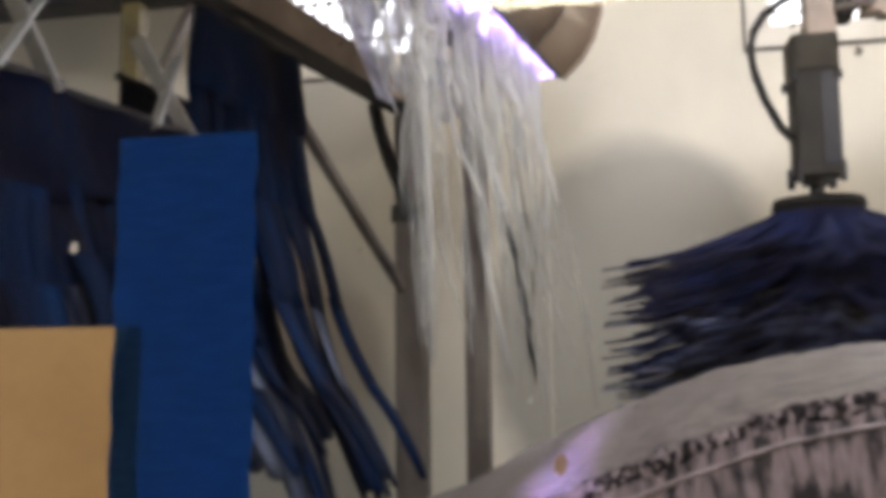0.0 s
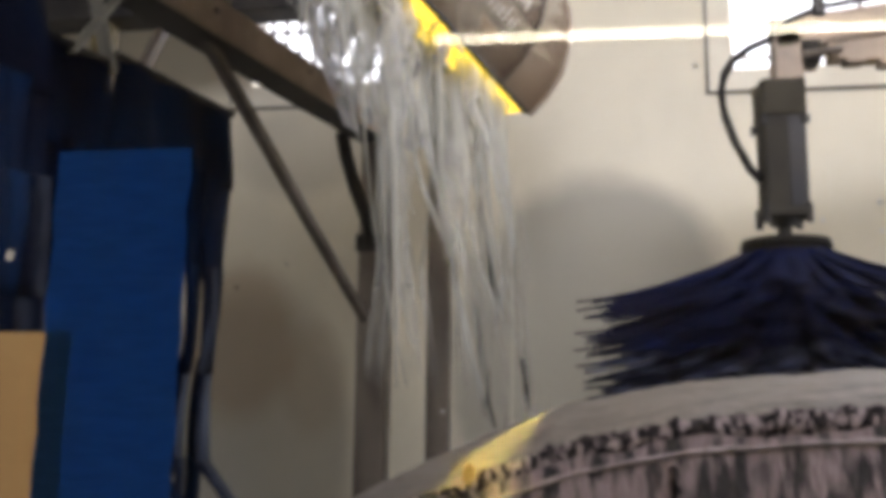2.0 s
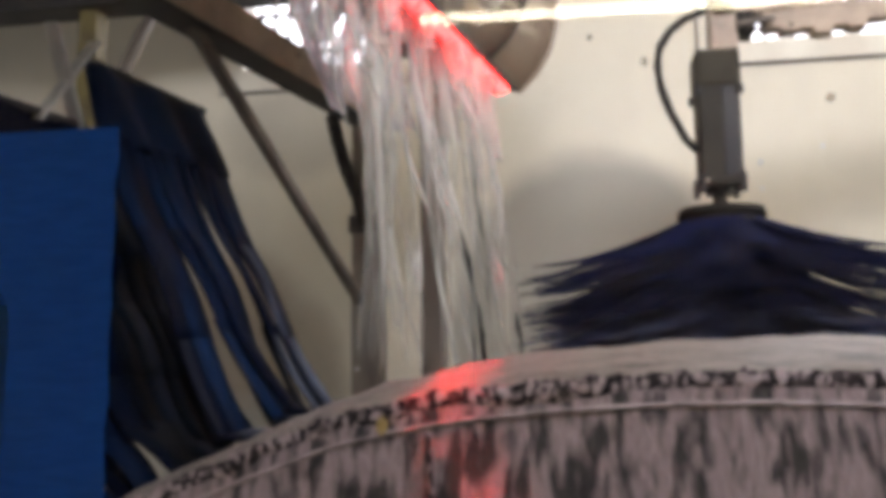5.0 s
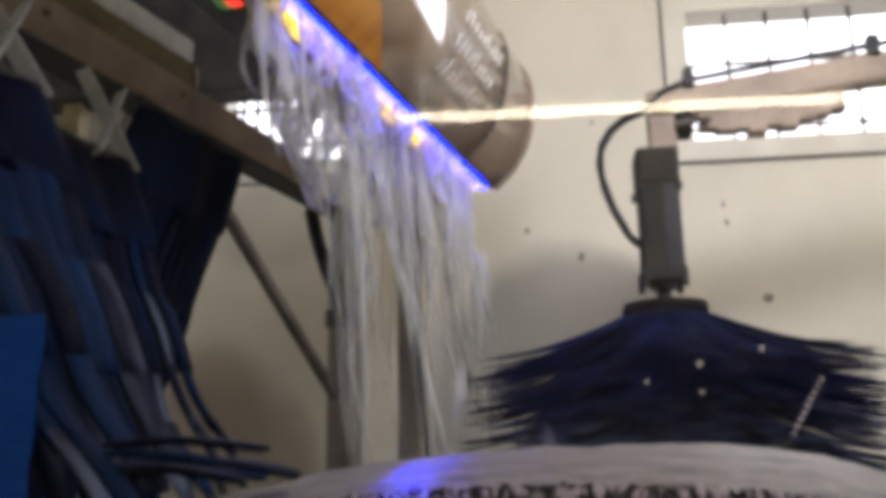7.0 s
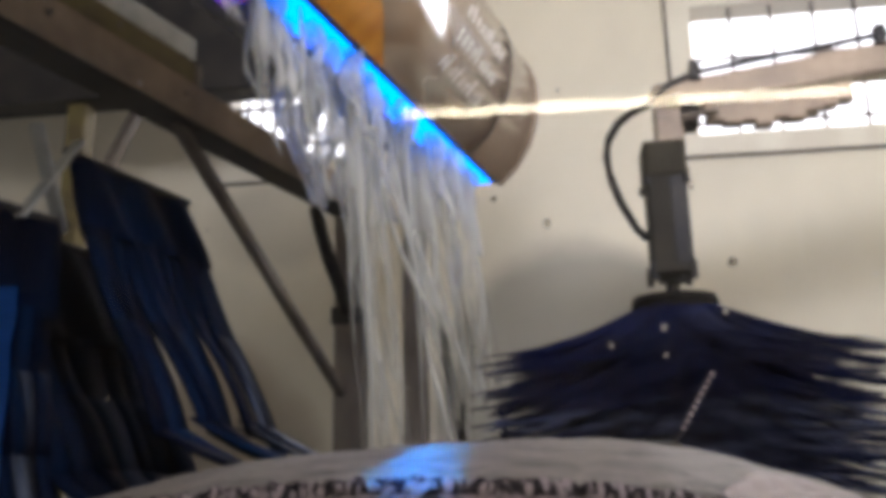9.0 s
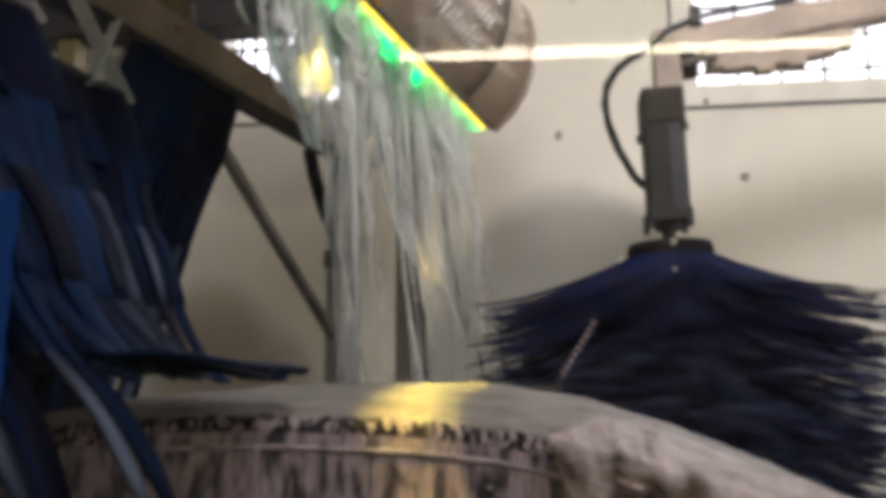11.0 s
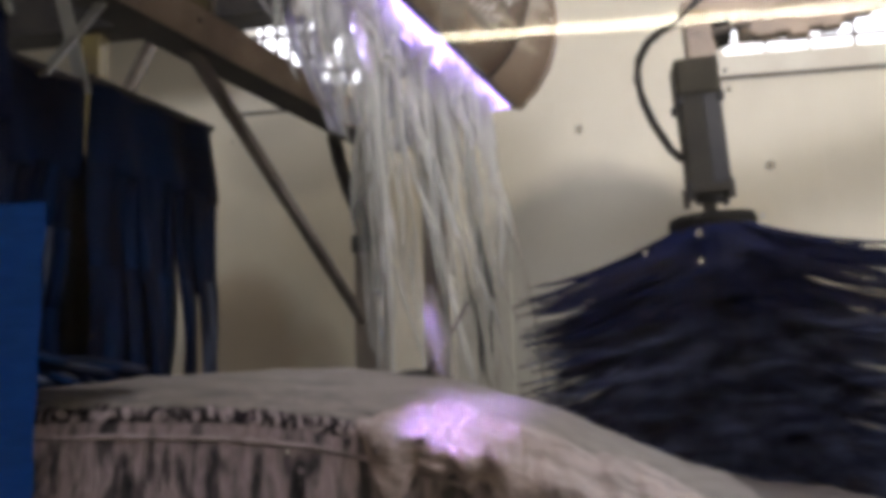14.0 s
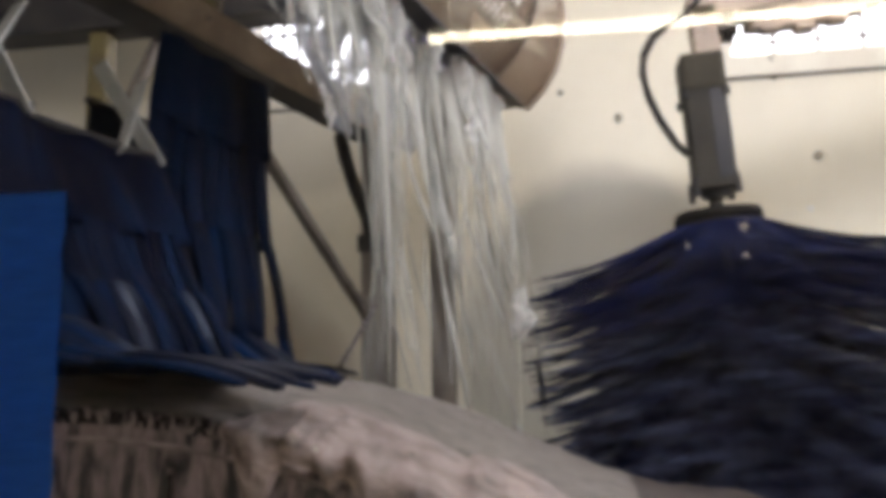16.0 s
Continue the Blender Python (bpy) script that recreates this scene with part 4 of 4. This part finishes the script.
for sgn in (-1, 1):
    for name, dz0, dz1, out, mat, lab in (("door_seal", -0.046, 0.012, 0.014, M_SEAL, "black door seal flecked with foam"), ("drip_edge", -0.056, -0.046, 0.024, M_LINE, "pale drip edge")):
        b = bmesh.new()
        g = []
        for k in range(220):
            x = -2.15 + 2.85 * k / 219
            zc, zg, wg = lerp_station(x)
            y0, y1 = sgn * (wg + out), sgn * (wg - 0.05)
            rag = 0.018 * noise.noise(Vector((x * 40, 0, sgn))) if name == "door_seal" else 0.004 * noise.noise(Vector((x * 12, 4, sgn)))
            g.append([b.verts.new(v) for v in ((x, y0, zg + dz0), (x, y0, zg + dz1 + rag), (x, y1, zg + dz1 + rag), (x, y1, zg + dz0))])
        for u, v in zip(g, g[1:]):
            for k in range(4):
                b.faces.new((u[k], u[(k + 1) % 4], v[(k + 1) % 4], v[k]))
        b.faces.new(g[0])
        b.faces.new(g[-1][::-1])
        part(name, b, mat, car, lab, True)
    for x, lab in ((-1.22, "door_gap"), (-0.12, "door_gap")):
        part(lab, bar((x, sgn * 0.735, 1.3), (x + 0.06, sgn * 0.888, 0.4), 0.012, 0.02, 0), M_SEAL, car)
# Thick foam that slides off the tail end of the roof over the seal and down the side glass.
for sgn in (-1, 1):
    b = bmesh.new()
    g = []
    for k in range(110):
        x = 0.0 + 0.72 * k / 109
        zc, zg, wg = lerp_station(x)
        reach = (0.03 + 0.16 * max(0.0, 0.35 + noise.noise(Vector((x * 8, 3.3, sgn))) + 0.5 * noise.noise(Vector((x * 21, 1.3, sgn))))) * min(1, k / 12, (109 - k) / 12)
        inner = 0.3 * min(1, k / 18) * (0.75 + 0.4 * noise.noise(Vector((x * 6, 9, sgn))))
        row = []
        for j in range(15):
            u = j / 14
            if u < 0.5:
                yy = wg - inner * (1 - u / 0.5)
                zz = zc - (zc - zg) * (0.34 * (yy / wg) ** 2 + 0.66 * (yy / wg) ** 6)
            else:
                d = reach * (u - 0.5) / 0.5
                yy, zz = wg + 0.03 + 0.2 * d, zg - d
            puff = (0.02 + 0.02 * max(0, 0.4 + noise.noise(Vector((x * 16, u * 6, sgn * 4)))) + 0.008 * noise.noise(Vector((x * 55, u * 18, sgn * 2)))) * math.sin(math.pi * min(1, u * 1.02)) ** 0.5 - 0.006
            row.append(b.verts.new((x, sgn * (yy + puff * (u > 0.4)), zz + puff * (u < 0.6))))
        g.append(row)
    for u_, v_ in zip(g, g[1:]):
        for k in range(14):
            b.faces.new((u_[k], v_[k], v_[k + 1], u_[k + 1]))
    part("foam_blanket", b, M_THICKFOAM, car, "thick pinkish foam sliding off the roof edge", True)
part("underbody", box(-2.9, 1.3, -0.78, 0.78, 0.16, 0.5, 0.02), M_TYRE, car)
part("front_bumper", box(-3.2, -3.02, -0.8, 0.8, 0.25, 0.55, 0.05), M_SIDEFOAM, car)
part("rear_bumper", box(1.38, 1.54, -0.8, 0.8, 0.28, 0.85, 0.05), M_SIDEFOAM, car)
for sgn in (-1, 1):
    part("headlight", box(-3.16, -2.98, sgn * 0.62 - 0.13, sgn * 0.62 + 0.13, 0.58, 0.7, 0.03), M_LAMPGLASS, car)
    part("tail_light", box(1.4, 1.5, sgn * 0.62 - 0.12, sgn * 0.62 + 0.12, 0.86, 0.98, 0.02), M_REDGLASS, car)
    part("wing_mirror", box(-1.98, -1.8, sgn * 0.93 - 0.09, sgn * 0.93 + 0.09, 0.92, 1.05, 0.04), M_SIDEFOAM, car)
    for x in (-2.3, 0.55):
        wh = part("wheel", cyl((x, sgn * 0.62, 0.31), (x, sgn * 0.89, 0.31), 0.31, seg=32), M_TYRE, car)
        part("rim", cyl((x, sgn * 0.885, 0.31), (x, sgn * 0.905, 0.31), 0.2, seg=24), M_ALLOY, wh)
aer = part("aerial", tube([(0.0, 0, 1.485), (0.03, 0, 1.51), (0.14, 0, 1.69)], [0.009, 0.006, 0.004], 8), M_RUBBER, car, "short ribbed roof aerial")
ab = bmesh.new()
bmesh.ops.create_icosphere(ab, subdivisions=2, radius=1.0, matrix=Matrix.Translation((-0.02, 0, 1.48)) @ Matrix.Diagonal((0.06, 0.025, 0.02, 1)))
part("aerial_base", ab, M_RUBBER, aer)
for k in range(9):
    u = 0.12 + 0.1 * k
    p = Vector((0.03, 0, 1.51)).lerp(Vector((0.14, 0, 1.69)), u)
    part("foam_bead", cyl(p - Vector((0.003, 0, 0.005)), p + Vector((0.003, 0, 0.005)), 0.0065, seg=8), M_LINE, aer, "bead of foam")

track = thing("conveyor_track", "steel conveyor guide rails on the wash floor", "conveyor")
for y in (1.5, 1.85):
    part("guide_rail", box(-7.0, 7.0, y - 0.02, y + 0.02, 0.0, 0.12, 0.005), M_STEEL, track)


# ---------------- what moves ----------------
def swing(t, lag, kind=0):
    """Place of the curtain frame and tilt of the cloth at t seconds."""
    u = -math.cos(2 * math.pi * (t - 1.32 - lag) / 4.05)
    u = u + 0.18 * (1 - u * u)
    tilt = 25 * math.cos(2 * math.pi * (t - 0.98 - lag) / 4.04) if kind == 0 else 8 + 20 * math.cos(2 * math.pi * (t - 3.45 - lag) / 4.04)
    rise = 0.12 * u if kind == 0 else 0.19 * math.cos(2 * math.pi * (t - 2.3) / 4.04)
    return -1.34 + 0.17 * u, 2.63 + rise, tilt


BEAT = 4.04
# Slope of the strip ends through one beat, in degrees towards the tail of the car: (seconds, hanging, sweeping).
ENDS = ((0.0, 30, 36), (0.5, 42, 30), (1.0, 35, 20), (1.5, 18, 8), (1.8, 4, 0), (2.1, -8, -4), (2.5, -16, 14), (3.0, -19, 30), (3.4, -13, 38), (3.7, 6, 40), (BEAT, 30, 36))


def sweep(t, kind):
    u = t % BEAT
    for a, b in zip(ENDS, ENDS[1:]):
        if a[0] <= u <= b[0]:
            k = (u - a[0]) / (b[0] - a[0])
            return a[1 + kind] + (b[1 + kind] - a[1 + kind]) * k
    return ENDS[0][1 + kind]


def roof_height(x, t):
    """Top of the car at world x, or the floor where it is not."""
    station = lerp_station(x - (1.7375 - 0.1505 * t))
    return station[0] if station else 0.0


LIGHTS = [(0.0, 6), (0.28, 7), (0.38, 8), (0.75, 9), (1.2, 10), (2.25, 11), (2.85, 12), (3.47, 13), (4.35, 14), (4.85, 15), (4.95, 16), (5.5, 17), (6.2, 18), (6.95, 19), (7.85, 20), (8.42, 21), (9.12, 22),
          (9.6, 23), (9.7, 24), (10.3, 25), (10.95, 26), (11.8, 27), (12.6, 28), (13.4, 29), (13.85, 30), (14.25, 31)]
HUB = [(0.0, 0.958, 2.123, 0.5), (0.5, 0.973, 2.114, 0.8), (1.5, 1.012, 2.126, 0.2), (2.5, 0.985, 2.12, 0.3), (3.5, 0.915, 2.12, 0.6), (4.7, 0.80, 2.14, 0.4), (6.0, 0.674, 2.161, 0.3), (7.0, 0.625, 2.164, 0.0),
       (8.0, 0.642, 2.17, -0.2), (9.0, 0.644, 2.168, -0.3), (10.2, 0.655, 2.172, -0.8), (11.5, 0.674, 2.178, -1.6), (12.5, 0.722, 2.173, -2.6), (13.5, 0.724, 2.173, -2.8), (14.5, 0.701, 2.188, -2.8), (15.0, 0.685, 2.188, -2.8),
       (16.0, 0.71, 2.21, -3.2)]


def motions():
    walk(car, [(t, pose(1.7375 - 0.1505 * t, 2.45, 0)) for t in (0.0, 8.0, 16.0)])
    walk(brush, [(t, pose(x, 4.0, z, 0, lean, 0)) for t, x, z, lean in HUB])
    rows, a = [], 0.0
    for i in range(129):
        t = i / 8
        rows.append((t, pose(0, 0, 0, 0, 0, a)))
        a -= 26 if t < 4.5 else 55
    walk(SPIN, rows)
    for c, strips, x, y, dz, lag, kind in CURTAINS:
        rows = []
        for i in range(81):
            t = i * 0.2
            px, pz, tilt = swing(t, lag, kind)
            rows.append((t, pose(px + x, y, pz + dz, 0, -0.85 * tilt, -math.degrees(TZ))))
        walk(c, rows)
        for pieces, sy, solid, slack, late in strips:
            rows = [[] for _ in pieces]
            for i in range(65):
                t = i * 0.25
                px, pz, tilt = swing(t, lag, kind)
                top = 0.85 * tilt
                low = sweep(t - lag - late, kind) + slack
                a = math.radians(top)
                wx, wz = px + x + solid * math.sin(a), pz + dz - solid * math.cos(a)
                over = abs(y + sy - 2.45) < 0.78
                first, lx, lz = 0.0, 0.0, 0.0
                for j, (ob, sl) in enumerate(pieces):
                    ang = top + (low - top) * ((j + 1) / 4) ** 0.8
                    for _ in range(20):
                        ex, ez = wx + sl * math.sin(math.radians(ang)), wz - sl * math.cos(math.radians(ang))
                        if not over or ez > roof_height(ex, t) + (0.03 if kind else -0.05) or ang > 66 + 6 * j:
                            break
                        ang += 5
                    if j == 0:
                        first = ang
                        rows[0].append((t, pose(0.012, sy, -solid, 0, -(ang - top), 3 * math.sin(2.1 * t + sy * 9))))
                    else:
                        rows[j].append((t, pose(lx, 0, lz, 0, -(ang - first), 0)))
                    turn = math.radians(ang - first)
                    lx, lz = lx + sl * math.sin(turn), lz - sl * math.cos(turn)
                    wx, wz = ex, ez
            for (ob, _), rs in zip(pieces, rows):
                walk(ob, rs)
    for ob, x, z, late in [(DRUM, 0.0, 0.337, -0.06)] + [(o, x, z, 0.08) for o, x, z in GLOWS]:
        rows = [(0.0, pose(x, 0, z, 0, 45 * 6, 0))]
        for (t, k), (_, before) in zip(LIGHTS[1:], LIGHTS):
            t += late
            if t - 0.05 > rows[-1][0] + 0.02:
                rows.append((t - 0.05, pose(x, 0, z, 0, 45 * before, 0)))
            rows.append((t + 0.05, pose(x, 0, z, 0, 45 * k, 0)))
        rows.append((16.0, rows[-1][1]))
        walk(ob, rows)
    random.seed(77)
    for ob in STRANDS:
        x, y, z = ob.location
        ph, am, sp = random.uniform(0, 6), random.uniform(0.8, 3.0), random.uniform(1.2, 2.6)
        walk(ob, [(i * 0.4, pose(x, y, z + 0.012 * math.sin(3 * ph + i), am * 0.5 * math.sin(sp * i * 0.4 + 2 * ph), am * math.sin(sp * i * 0.4 + ph), 0)) for i in range(41)])
    for ob, x, y, t0, drift in CLUMPS:
        top, rows = 3.0, []
        t0 = max(0.05, t0)
        for k in range(8):
            d = k * 0.1
            z = top - 0.9 * d - 3.4 * d * d
            rows.append((t0 + d, pose(x + drift * (top - z) / 1.5, y, z, 0, 6 * math.sin(k + y), 0)))
        rows = [(0.0, pose(x, y, top))] + rows if t0 > 0.1 else rows
        if rows[0][0] > 0:
            rows[0] = (0.0, rows[0][1])
        rows = [r for r in rows if r[0] <= 15.9] + [(16.0, rows[-1][1] if rows[-1][0] <= 15.9 else [r for r in rows if r[0] <= 15.9][-1][1])]
        walk(ob, rows)


motions()
